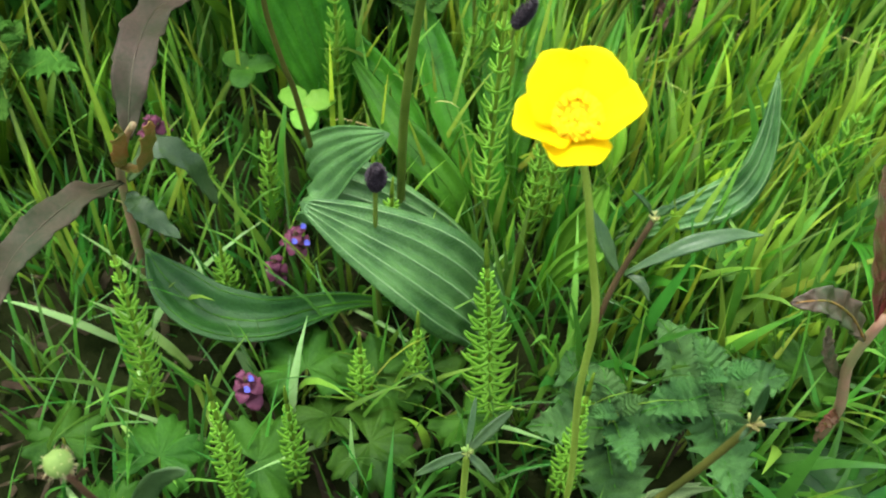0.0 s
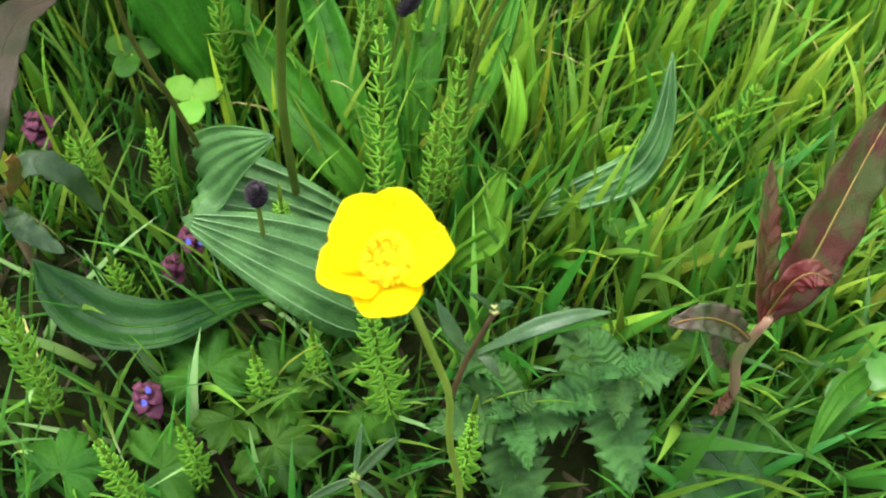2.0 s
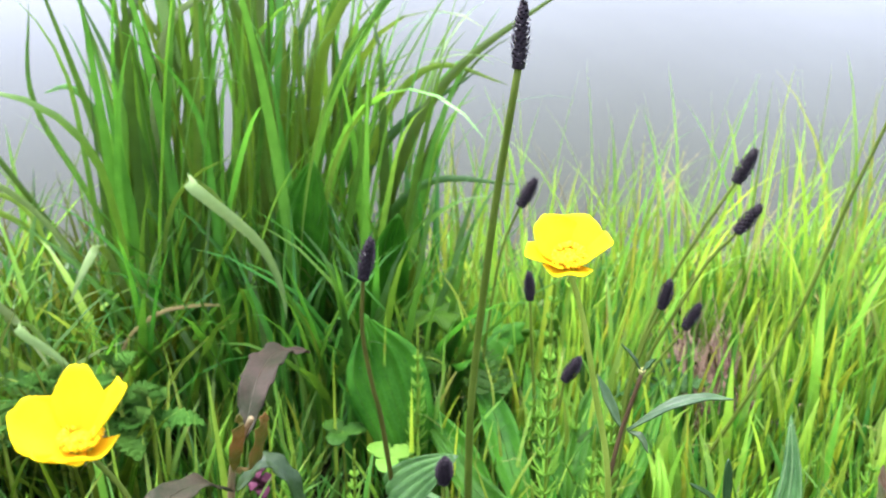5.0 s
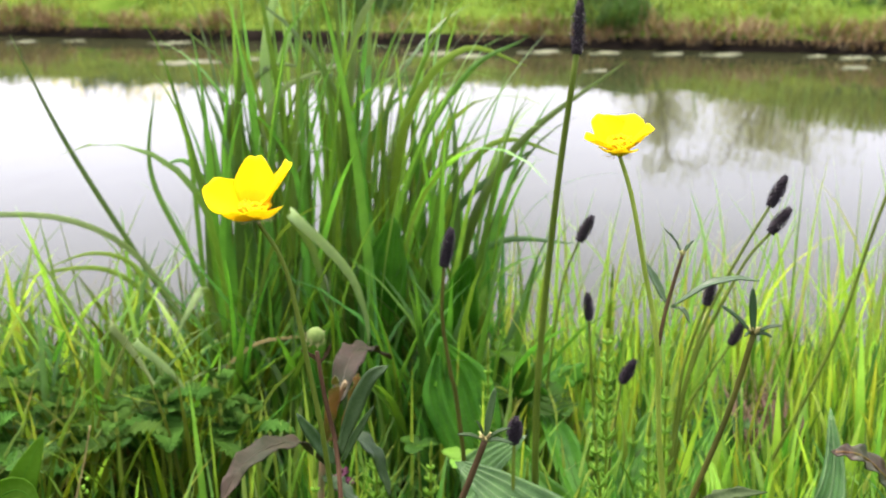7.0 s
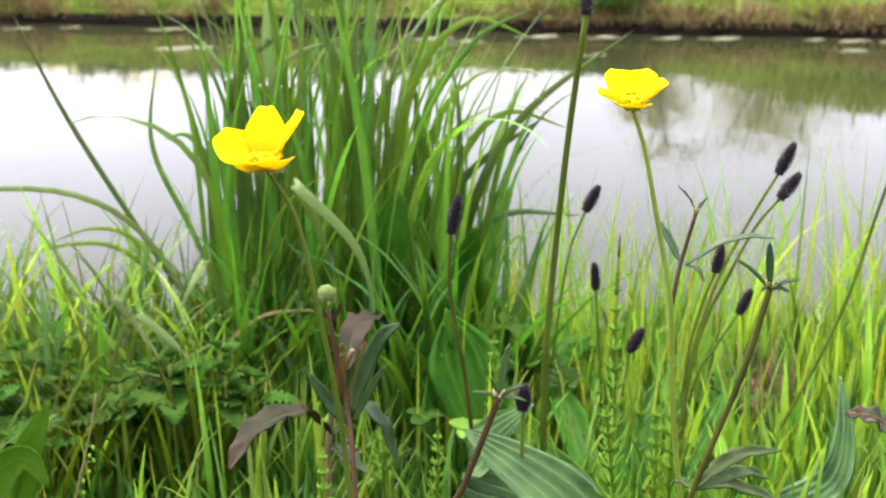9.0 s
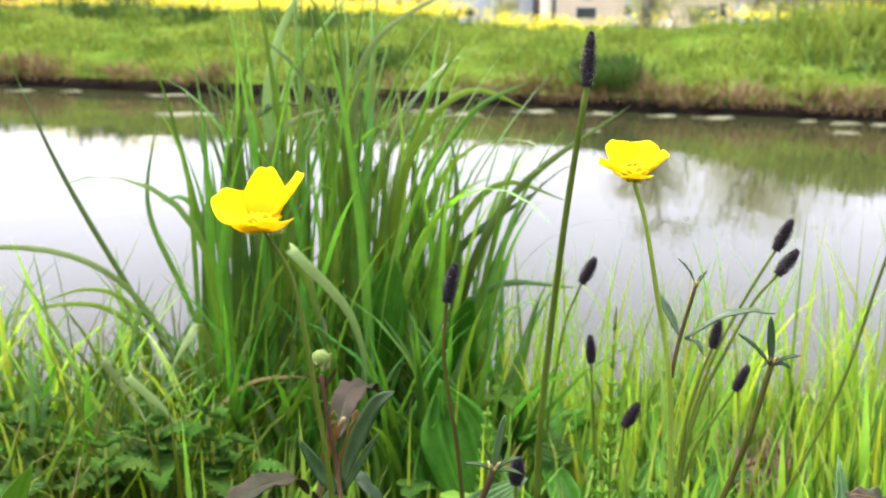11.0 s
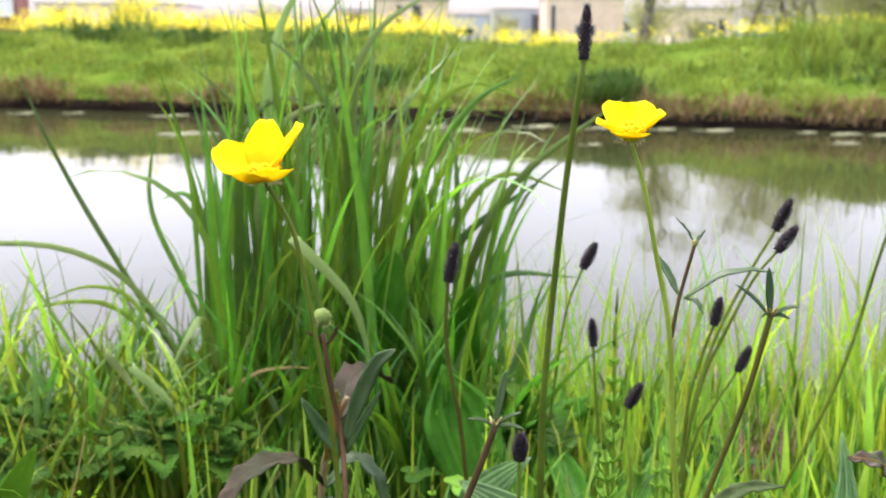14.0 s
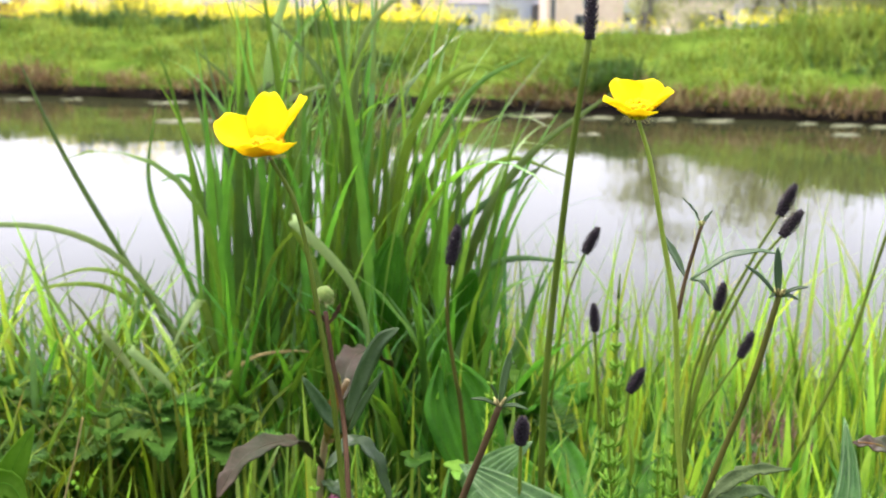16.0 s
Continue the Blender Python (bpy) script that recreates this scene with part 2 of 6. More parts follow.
def petal_material():
    m, n, l, p = shader("buttercup_petal")
    fine = noise_node(n, l, 900, 3.0)
    r = ramp_node(n, l, fine.outputs["Fac"], [(0.3, (0.91, 0.74, 0.0)), (0.7, (0.95, 0.81, 0.0))])
    place = n.new("ShaderNodeAttribute")
    place.attribute_name = "along"
    base = n.new("ShaderNodeMapRange")
    base.inputs["From Min"].default_value = 0.26
    base.inputs["From Max"].default_value = 0.58
    l.new(place.outputs["Fac"], base.inputs["Value"])
    # orange petal base: deeper basal colour plus the cup's shading painted in
    pigment_and_shade = n.new("ShaderNodeMixRGB")
    pigment_and_shade.inputs["Color1"].default_value = (0.87, 0.52, 0.0, 1)
    l.new(base.outputs["Result"], pigment_and_shade.inputs["Fac"])
    l.new(r.outputs["Color"], pigment_and_shade.inputs["Color2"])
    l.new(pigment_and_shade.outputs["Color"], p.inputs["Base Color"])
    p.inputs["Roughness"].default_value = 0.5
    p.inputs["Specular IOR Level"].default_value = 0.05
    tr = n.new("ShaderNodeBsdfTranslucent")
    l.new(pigment_and_shade.outputs["Color"], tr.inputs["Color"])
    ms = n.new("ShaderNodeMixShader")
    ms.inputs["Fac"].default_value = 0.45
    l.new(p.outputs["BSDF"], ms.inputs[1])
    l.new(tr.outputs["BSDF"], ms.inputs[2])
    l.new(ms.outputs["Shader"], n["Material Output"].inputs["Surface"])
    return m


M_PETAL = petal_material()
# greenish near-black soil: shade of the hollows between blades is in the colour
M_SOIL = plain_material("shade_darkened_soil", (0.005, 0.008, 0.002), (0.018, 0.022, 0.007), 1.0, 60, 0.8, 0.01, None, 0.0)
M_BANK = plain_material("grassy_bank_turf", (0.040, 0.078, 0.008), (0.095, 0.155, 0.020), 0.95, 3.0, 0.6, 0.05, None, 0.0)
# bank soil near black: the undercut's shade is put into its colour
M_BANK_SOIL = plain_material("shade_dark_bank_soil", (0.006, 0.005, 0.004), (0.018, 0.014, 0.010), 1.0, 6.0, 0.7, 0.05, None, 0.0)
M_BANK_GRASS = plant_material("bank_grass", (0.060, 0.118, 0.018), (0.215, 0.300, 0.060), 0.35, 0.8, 9, spec=0.03, soft=0.15)
M_BANK_DARK = plant_material("bank_weeds", (0.032, 0.074, 0.018), (0.064, 0.125, 0.030), 0.25, 0.7, 3, spec=0.05)
M_BANK_STRAW = plant_material("bank_dead_grass", (0.120, 0.085, 0.040), (0.26, 0.195, 0.10), 0.15, 0.8, 9, spec=0.05)
M_RAPE = plant_material("rape_blossom", (0.86, 0.78, 0.020), (0.93, 0.89, 0.09), 0.3, 0.6, 5, 0.05)
M_RAPE_STEM = plant_material("rape_stem", (0.085, 0.145, 0.050), (0.165, 0.245, 0.090), 0.3, 0.7, 3, spec=0.05)
# tree leaf and bark colours are paled to carry the distance haze
M_TREE_LEAF = plant_material("hazed_young_leaf", (0.24, 0.275, 0.11), (0.40, 0.43, 0.19), 0.4, 0.6, 2)
M_BARK = plain_material("tree_bark", (0.13, 0.115, 0.095), (0.26, 0.23, 0.19), 0.9, 6, 0.7, 0.03, (1, 1, 0.2))
M_PAD = plain_material("floating_leaf", (0.10, 0.11, 0.06), (0.18, 0.19, 0.11), 0.8, 25, 0.4, 0.005, None, 0.08)
# tan walls and roof edges are lightened, haze mixed into their colours
M_WALL_TAN = plain_material("tan_brick_wall", (0.66, 0.51, 0.38), (0.77, 0.62, 0.48), 0.9, 1.2, 0.2, 0.01)
M_WALL_PINK = plain_material("pinkish_wall", (0.64, 0.52, 0.46), (0.74, 0.62, 0.55), 0.9, 1.2, 0.2, 0.01)
M_WALL_RED = plain_material("dark_red_brick", (0.26, 0.11, 0.10), (0.36, 0.16, 0.15), 0.9, 1.5, 0.2, 0.01)
M_WALL_GREY = plain_material("blue_grey_cladding", (0.40, 0.43, 0.50), (0.52, 0.55, 0.62), 0.7, 1.0, 0.1, 0.01)
M_ROOF = plain_material("hazed_roof_edge", (0.30, 0.29, 0.29), (0.42, 0.40, 0.40), 0.8, 1.0, 0.1, 0.01)
M_WHITE = plain_material("white_panel", (0.72, 0.72, 0.74), (0.82, 0.82, 0.84), 0.6, 1.0, 0.1, 0.01)


def water_material():
    m, n, l, p = shader("murky_water")
    murk = noise_node(n, l, 0.35, 3.0)
    r = ramp_node(n, l, murk.outputs["Fac"], [(0.3, (0.022, 0.026, 0.009)), (0.7, (0.036, 0.040, 0.016))])
    l.new(r.outputs["Color"], p.inputs["Base Color"])
    p.inputs["Roughness"].default_value = 0.035
    p.inputs["IOR"].default_value = 1.33
    p.inputs["Specular IOR Level"].default_value = 0.17
    wide = noise_node(n, l, 1.6, 3.0, (1.0, 0.45, 1.0))
    fine = noise_node(n, l, 9.0, 2.0, (1.0, 0.5, 1.0))
    add = n.new("ShaderNodeMath")
    add.operation = "MULTIPLY_ADD"
    add.inputs[1].default_value = 0.12
    l.new(fine.outputs["Fac"], add.inputs[0])
    l.new(wide.outputs["Fac"], add.inputs[2])
    b = n.new("ShaderNodeBump")
    b.inputs["Strength"].default_value = 0.08
    b.inputs["Distance"].default_value = 0.05
    l.new(add.outputs[0], b.inputs["Height"])
    l.new(b.outputs["Normal"], p.inputs["Normal"])
    return m


def glass_material():
    m, n, l, p = shader("window_glass")
    p.inputs["Base Color"].default_value = (0.05, 0.06, 0.07, 1)
    p.inputs["Roughness"].default_value = 0.06
    p.inputs["Specular IOR Level"].default_value = 0.7
    return m


M_WATER = water_material()
M_GLASS = glass_material()


# ---- mesh helpers ----
rng = random.Random(7)


def mesh_object(name, bm, material, smooth=True):
    me = bpy.data.meshes.new(name)
    bm.to_mesh(me)
    bm.free()
    if smooth:
        me.polygons.foreach_set("use_smooth", [True] * len(me.polygons))
    me.materials.append(material)
    return new(name, me)


def part(name, bm, material, parent, label="", smooth=True):
    ob = mesh_object(name, bm, material, smooth)
    ob.parent = parent
    if parent.type == "EMPTY":
        ob.matrix_parent_inverse = Matrix.Translation(-parent.location)
    return tagged(ob, label) if label else ob


def thing(name, at, label, category, group="", kind=""):
    ob = new(name)
    ob.empty_display_size = 0.02
    ob.location = at
    return tagged(ob, label, category, group, kind)


def spline(points, steps):
    """A smooth line through a few points."""
    p = [Vector(q) for q in points]
    if len(p) == 2:
        return [p[0].lerp(p[1], i / steps) for i in range(steps + 1)]
    ext = [2 * p[0] - p[1], *p, 2 * p[-1] - p[-2]]
    out = []
    for i in range(steps + 1):
        s = i / steps * (len(p) - 1)
        k = min(int(s), len(p) - 2)
        u = s - k
        a, b, c, d = ext[k:k + 4]
        out.append(0.5 * ((2 * b) + (c - a) * u + (2 * a - 5 * b + 4 * c - d) * u * u + (3 * b - a - 3 * c + d) * u ** 3))
    return out


def tube(bm, points, r0, r1, steps=14, sides=7, cap=True):
    line = spline(points, steps)
    rings = []
    side = None
    for i, q in enumerate(line):
        t = (line[min(i + 1, steps)] - line[max(i - 1, 0)]).normalized()
        if side is None:
            side = t.orthogonal().normalized()
        side = (side - t * side.dot(t)).normalized()
        up = t.cross(side)
        r = r0 + (r1 - r0) * i / steps
        rings.append([bm.verts.new(q + r * (math.cos(a) * side + math.sin(a) * up)) for a in (2 * math.pi * k / sides for k in range(sides))])
    for a, b in zip(rings, rings[1:]):
        for k in range(sides):
            bm.faces.new((a[k], a[(k + 1) % sides], b[(k + 1) % sides], b[k]))
    if cap:
        bm.faces.new(rings[-1])
        bm.faces.new(rings[0][::-1])
    return line


def leaf_frame(points, width, up=(0, 0, 1), nu=16, shape=1.0, base=0.12, fold=0.25, ribs=0, rib_height=0.0,
               wave=0.0, waves=3.0, twist=0.0, teeth=0, tooth=0.0, peak=0.45, seed=0.0, across=None, chevron=0.0, chevrons=8):
    """The surface of a leaf along a line, as a function of the step i and the place v across it (-1 to 1):
    pointed at its end, V-folded, ribbed lengthwise, its rim waved or toothed."""
    line = spline(points, nu)
    up = Vector(up)
    frames = []
    for i, q in enumerate(line):
        u = i / nu
        t = (line[min(i + 1, nu)] - line[max(i - 1, 0)]).normalized()
        side = t.cross(up)
        side = side.normalized() if side.length > 1e-6 else t.orthogonal().normalized()
        if across:
            side = (Vector(across) - t * t.dot(Vector(across))).normalized()
        side = Matrix.Rotation(radians(twist) * u, 3, t) @ side
        s = u / peak * 0.5 if u < peak else 0.5 + 0.5 * (u - peak) / (1 - peak)
        w = 0.0 if i == nu else width * 0.5 * max(base * (1 - u) ** 2, math.sin(math.pi * min(1, s)) ** shape)
        frames.append((q, side, side.cross(t).normalized(), w, u))

    def place(i, v, lift=0.0):
        q, side, nor, w, u = frames[i]
        ww = w * (1 + tooth * (1 - 2 * ((u * teeth) % 1.0))) if teeth and abs(v) > 0.99 else w
        h = -fold * ww * (1 - abs(v)) + rib_height * math.cos(v * math.pi * ribs) * w / (width * 0.5) + lift
        h += wave * abs(v) ** 1.5 * math.sin(u * waves * 2 * math.pi + seed + (1.3 if v > 0 else 0)) * min(1, w / (width * 0.25))
        h += chevron * math.cos(2 * math.pi * (u * chevrons - abs(v) * 1.1)) * min(1, w / (width * 0.2))
        return q + side * v * ww + nor * h

    return place


def leaf_sheet(bm, points, width, nv=8, thick=0.0004, **k):
    place, nu = leaf_frame(points, width, **k), k.get("nu", 16)
    rows = [[bm.verts.new(place(i, 2 * j / nv - 1)) for j in range(nv + 1)] for i in range(nu)]
    tip = bm.verts.new(place(nu, 0))
    for a, b in zip(rows, rows[1:]):
        for j in range(nv):
            bm.faces.new((a[j], a[j + 1], b[j + 1], b[j]))
    for j in range(nv):
        bm.faces.new((rows[-1][j], rows[-1][j + 1], tip))


def leaf_part(name, parent, material, points, width, label="", **k):
    bm = bmesh.new()
    leaf_sheet(bm, points, width, **k)
    ob = part(name, bm, material, parent, label)
    mod = ob.modifiers.new("thickness", "SOLIDIFY")
    mod.thickness = k.get("thick", 0.0004)
    return ob


def blade_rows(verts, faces, base, lean, length, width, bend, droop, turn, segs=6):
    """Adds one grass blade to lists: it leaves the ground leaning one way, bends over and ends in a point."""
    az = turn
    d = Vector((math.cos(az), math.sin(az), 0))
    q = Vector(base)
    ang = lean
    side = Vector((-math.sin(az + bend), math.cos(az + bend), 0))
    k0 = len(verts)
    step = length / segs
    for i in range(segs + 1):
        u = i / segs
        w = width * 0.5 * (0.55 + 0.45 * min(1, u * 4)) * (1 - max(0, (u - 0.35) / 0.65) ** 1.7)
        t = d * math.sin(ang) + Vector((0, 0, math.cos(ang)))
        n = side.cross(t)
        if i == segs:
            verts.append(tuple(q))
        else:
            verts.extend((tuple(q - side * w), tuple(q - n * w * 0.35), tuple(q + side * w)))
        q = q + t * step
        ang += droop / segs * (0.4 + 1.2 * u)
    for i in range(segs - 1):
        a = k0 + 3 * i
        faces.extend(((a, a + 1, a + 4, a + 3), (a + 1, a + 2, a + 5, a + 4)))
    a = k0 + 3 * (segs - 1)
    faces.extend(((a, a + 1, a + 3), (a + 1, a + 2, a + 3)))


def list_object(name, verts, faces, material):
    me = bpy.data.meshes.new(name)
    me.from_pydata(verts, [], faces)
    me.polygons.foreach_set("use_smooth", [True] * len(me.polygons))
    me.materials.append(material)
    return new(name, me)


# ---- large structure: near bank, water, far bank, land beyond ----
WATER_Z = -0.27


def ground_z(x, y):
    """Near bank: level, then falling to the water."""
    u = min(1.0, max(0.0, (y - 0.38 - 0.03 * math.sin(x * 3.1)) / 0.6))
    lump = 0.010 * noise.noise(Vector((x * 7, y * 7, 0))) + 0.02 * noise.noise(Vector((x * 1.6, y * 1.6, 5)))
    return -0.012 + lump - 0.36 * (u * u * (3 - 2 * u))


def far_edge(x):
    return 6.88 - 0.26 * x if abs(x) < 12 else 6.88 - 0.26 * math.copysign(12, x)


def far_z(x, d):
    """Height of the far bank d metres behind its waterline."""
    low = WATER_Z - 0.5 if d < 0 else WATER_Z + 0.08 * min(1, d / 0.05)
    if d > 0.06:
        u = min(1.0, (d - 0.06) / 2.1)
        crest = 0.37 + 0.07 * max(0.0, min(1.0, (0.6 - x) / 1.5)) + (0.16 * max(0.0, min(1.0, (x - 1.9) / 1.4)))
        low += crest * u ** 0.75
        low += 0.08 * noise.noise(Vector((x * 1.3, d * 1.5, 2))) * min(1, d * 2)
        low += 0.025 * noise.noise(Vector((x * 4.3, d * 4.0, 8))) * min(1, d * 2)
    return low


def sheet(name, xs, ys, height, material, label, category):
    verts = [(x, y, height(x, y)) for y in ys for x in xs]
    w = len(xs)
    faces = [(j * w + i, j * w + i + 1, (j + 1) * w + i + 1, (j + 1) * w + i) for j in range(len(ys) - 1) for i in range(w - 1)]
    ob = list_object(name, verts, faces, material)
    return tagged(ob, label, category, kind="structure")


def spaced(a, b, n, centre, tight):
    """Numbers from a to b, closer together about a centre."""
    out = []
    for i in range(n + 1):
        u = 2 * i / n - 1
        out.append(centre + (b - centre if u > 0 else centre - a) * math.copysign(abs(u) ** tight, u))
    return out


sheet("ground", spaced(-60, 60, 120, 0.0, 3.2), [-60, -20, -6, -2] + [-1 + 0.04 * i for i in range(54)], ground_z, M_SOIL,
      "soil of the near bank, darkened for the shade under grass", "ground")
water = sheet("water", [-60 + 5 * i for i in range(25)], [0.7 + 0.5 * i for i in range(60)], lambda x, y: WATER_Z, M_WATER,
              "calm murky canal water mirroring the overcast sky", "water")
FAR_D = [-0.3, -0.02, 0.0, 0.03, 0.06, 0.12, 0.2, 0.3] + [0.42 + 0.14 * i for i in range(28)] + [4.6, 5.5, 7, 10, 20, 60, 200, 600, 2000]
FAR_X = spaced(-900, 900, 160, 0.0, 3.4)
verts, faces = [], []
for d in FAR_D:
    for x in FAR_X:
        verts.append((x, far_edge(x) + d + ((0.06 * noise.noise(Vector((x * 2, 0, 4))) + 0.04 * noise.noise(Vector((x * 7, 0, 4)))) if abs(d) < 0.3 else 0), far_z(x, d) if d < 6 else far_z(x, 5.9) - 0.3 * min(1, (d - 6) / 4)))
w = len(FAR_X)
faces = [(j * w + i, j * w + i + 1, (j + 1) * w + i + 1, (j + 1) * w + i) for j in range(len(FAR_D) - 1) for i in range(w - 1)]
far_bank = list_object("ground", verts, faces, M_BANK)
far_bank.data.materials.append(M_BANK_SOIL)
# lowest rows take the soil with the undercut shade painted in
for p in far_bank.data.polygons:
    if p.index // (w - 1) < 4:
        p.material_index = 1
tagged(far_bank, "green grassy far bank above a soil edge darkened for undercut shade", "ground", kind="structure")

# ---- far side: grass, dead grass, weeds, rape, trees, houses ----
def bank_growth(name, count, spots, material, label, category, h0, h1, wide, lean, seed):
    r = random.Random(seed)
    verts, faces = [], []
    for _ in range(count):
        x, d = spots(r)
        z = far_z(x, d) - 0.01
        clump = 0.85 + 1.3 * max(-0.4, noise.noise(Vector((x * 2.4, d * 2.8, seed))))
        blade_rows(verts, faces, (x, far_edge(x) + d, z), r.uniform(0, lean), r.uniform(h0, h1) * clump, wide * r.uniform(0.6, 1.3), r.uniform(-0.6, 0.6),
                   r.uniform(0.3, 1.5), r.uniform(0, 6.28), 4)
    return tagged(list_object(name, verts, faces, material), label, category, kind="stuff")


def slope_spot(r):
    return r.uniform(-5.2, 4.6), 0.1 + 3.0 * r.random() ** 1.1


def rim_spot(r):
    while True:
        x, d = r.uniform(-5, 4.2), 0.02 + 0.22 * r.random() ** 1.5
        if noise.noise(Vector((x * 1.7, 0, 3))) + (0.7 if x > 2.2 else 0.38 if x > 0.3 or x < -1.6 else 0.05) > 0 + 0.3 * r.random():
            return x, d


def weed_spot(r):
    x, d = r.choice(((1.06, 0.30), (1.11, 0.40), (1.03, 0.25), (1.12, 0.50), (1.08, 0.35), (1.05, 0.45), (2.95, 0.9), (-0.6, 0.5), (-1.3, 1.9), (-2.5, 2.2), (-3.4, 2.2)))
    wide = 0.085 if 1.0 < x < 1.3 else 0.16
    return x + r.gauss(0, wide), max(0.1, d + r.gauss(0, 0.13))


bank_growth("bank_grass", 30000, slope_spot, M_BANK_GRASS, "lush light-green grass covering the far slope", "grass", 0.045, 0.12, 0.013, 0.9, 11)
bank_growth("dead_grass", 4600, rim_spot, M_BANK_STRAW, "tan dead grass hanging along the water's edge", "dead grass", 0.06, 0.15, 0.012, 1.2, 12)
bank_growth("bank_weeds", 4600, weed_spot, M_BANK_DARK, "dark green weed clumps on the far slope", "weeds", 0.08, 0.24, 0.016, 1.0, 13)
bank_growth("bank_weeds", 2600, lambda r: (r.uniform(-5.2, 0.2), 3.1 + r.gauss(0, 0.22)), M_BANK_DARK, "bluish-green weeds along the foot of the rape", "weeds", 0.06, 0.16, 0.016, 0.9, 15)


bank_growth("bank_grass", 2600, lambda r: (3.6 + r.gauss(0, 0.5), 1.5 + r.gauss(0, 0.5)), M_BANK_GRASS, "tall bright grass on the rise of the far bank", "grass", 0.12, 0.26, 0.016, 0.6, 14)


def rape_field():
    field = thing("rape_plants", (0, 10.5, 0.2), "tall rape plants in yellow bloom along the bank top", "flowers", kind="stuff")
    r = random.Random(21)
    sv, sf, bv, bf = [], [], [], []
    for _ in range(2400):
        left = r.random() < 0.87
        if left:
            x, d = -5.6 + 5.7 * r.random() ** 0.9, r.uniform(3.7, 6.0)
        else:
            x, d = r.choice((r.uniform(0.1, 5.0), r.uniform(3.0, 5.0), r.uniform(0.4, 1.3))), r.uniform(3.8, 5.4)
        y = far_edge(x) + d
        hump = 0.46 * math.exp(-((x + 3.7) / 0.34) ** 2) + 0.13 * math.exp(-((x + 4.5) / 0.6) ** 2)
        z0 = far_z(x, min(d, 5.9))
        h = (r.uniform(0.12, 0.27) * (1 + 0.75 * noise.noise(Vector((x * 2.3, y * 1.5, 6)))) + hump * r.random() if left else r.uniform(0.07, 0.20))
        blade_rows(sv, sf, (x, y, z0), 0.1, h * 0.62, 0.022, 0, 0.3, r.uniform(0, 6.28), 3)
        for _ in range(r.randint(3, 8)):
            q = Vector((x + r.gauss(0, 0.11), y + r.gauss(0, 0.11), z0 + h * r.triangular(0.5, 1.25, 0.9)))
            s = r.uniform(0.006, 0.013)
            k = len(bv)
            for _ in range(4):
                bv.append(tuple(q + Vector((r.gauss(0, s), r.gauss(0, s), r.gauss(0, s)))))
            bf.extend(((k, k + 1, k + 2), (k, k + 2, k + 3), (k + 1, k + 2, k + 3)))
    for nm, v, f, m in (("stems", sv, sf, M_RAPE_STEM), ("blossoms", bv, bf, M_RAPE)):
        ob = list_object(nm, v, f, m)
        ob.parent = field
        ob.matrix_parent_inverse = Matrix.Translation(-field.location)
    return field


rape_field()


def far_tree(x, y, height, spread, stems, label, leaves, seed, bush=False, hang=0.0):
    r = random.Random(seed)
    tree = thing("bush" if bush else "tree", (x, y, -0.1), label, "bush" if bush else "tree", "trees beyond the far bank")
    bm = bmesh.new()
    tips = []
    for s in range(stems):
        a = r.uniform(0, 6.28)
        top = Vector((x + math.cos(a) * spread * r.uniform(0.1, 0.6), y + math.sin(a) * spread * 0.4, height * r.uniform(0.7, 0.95)))
        mid = Vector((x, y, 0)).lerp(top, 0.45) + Vector((r.gauss(0, 0.25), r.gauss(0, 0.2), 0))
        line = tube(bm, [(x + r.gauss(0, 0.15 * stems), y, -0.3), mid, top], 0.035 * height / (1 + 0.3 * stems), 0.02, 12, 7)
        tips.extend(line[6:])
        for b in range(7):
            o = line[r.randint(4, 11)]
            a2 = r.uniform(0, 6.28)
            e = o + Vector((math.cos(a2) * spread * r.uniform(0.3, 0.6), math.sin(a2) * spread * 0.4, r.uniform(0.04, 0.22) * height))
            l2 = tube(bm, [o, o.lerp(e, 0.5) + Vector((0, 0, 0.05 * height)), e], 0.010 * height / (1 + 0.2 * stems), 0.008, 6, 5)
            tips.extend(l2[2:])
    part("trunk", bm, M_BARK, tree)
    verts, faces = [], []
    for _ in range(leaves):
        c = r.choice(tips)
        if bush:
            c = c.lerp(Vector((x, y, height * 0.4)), r.random() * 0.8)
        elif r.random() < hang:
            c = Vector((c.x + r.gauss(0, spread * 0.1), c.y, c.z * r.uniform(0.1, 0.9)))
        g = spread * 0.12
        q = c + Vector((r.gauss(0, g), r.gauss(0, g), r.gauss(0, g) - 0.02 * height))
        s = r.uniform(0.05, 0.11) * (height / 8) ** 0.5
        k = len(verts)
        d = Vector((r.gauss(0, 1), r.gauss(0, 1), r.gauss(0, 1))).normalized()
        e = d.orthogonal().normalized()
        verts.extend((tuple(q - d * s), tuple(q + e * s * 0.5), tuple(q + d * s), tuple(q - e * s * 0.5)))
        faces.append((k, k + 1, k + 2, k + 3))
    ob = list_object("crown", verts, faces, M_TREE_LEAF)
    ob.parent = tree
    ob.matrix_parent_inverse = Matrix.Translation(-tree.location)
    return tree


far_tree(8.4, 45, 8.6, 3.2, 3, "slender willow with thin spring leaves and bare twigs", 8500, 31, hang=0.22)
far_tree(15.3, 46, 9.0, 5.0, 6, "spreading many-stemmed willow with thin spring leaves", 20000, 32, hang=0.35)
far_tree(20.6, 52, 6.8, 4.4, 4, "dense rounded willow in pale green leaf", 30000, 33, hang=0.75)
far_tree(-15.4, 52, 2.5, 2.1, 5, "rounded shrub in fresh leaf behind the rape", 5000, 34, True)
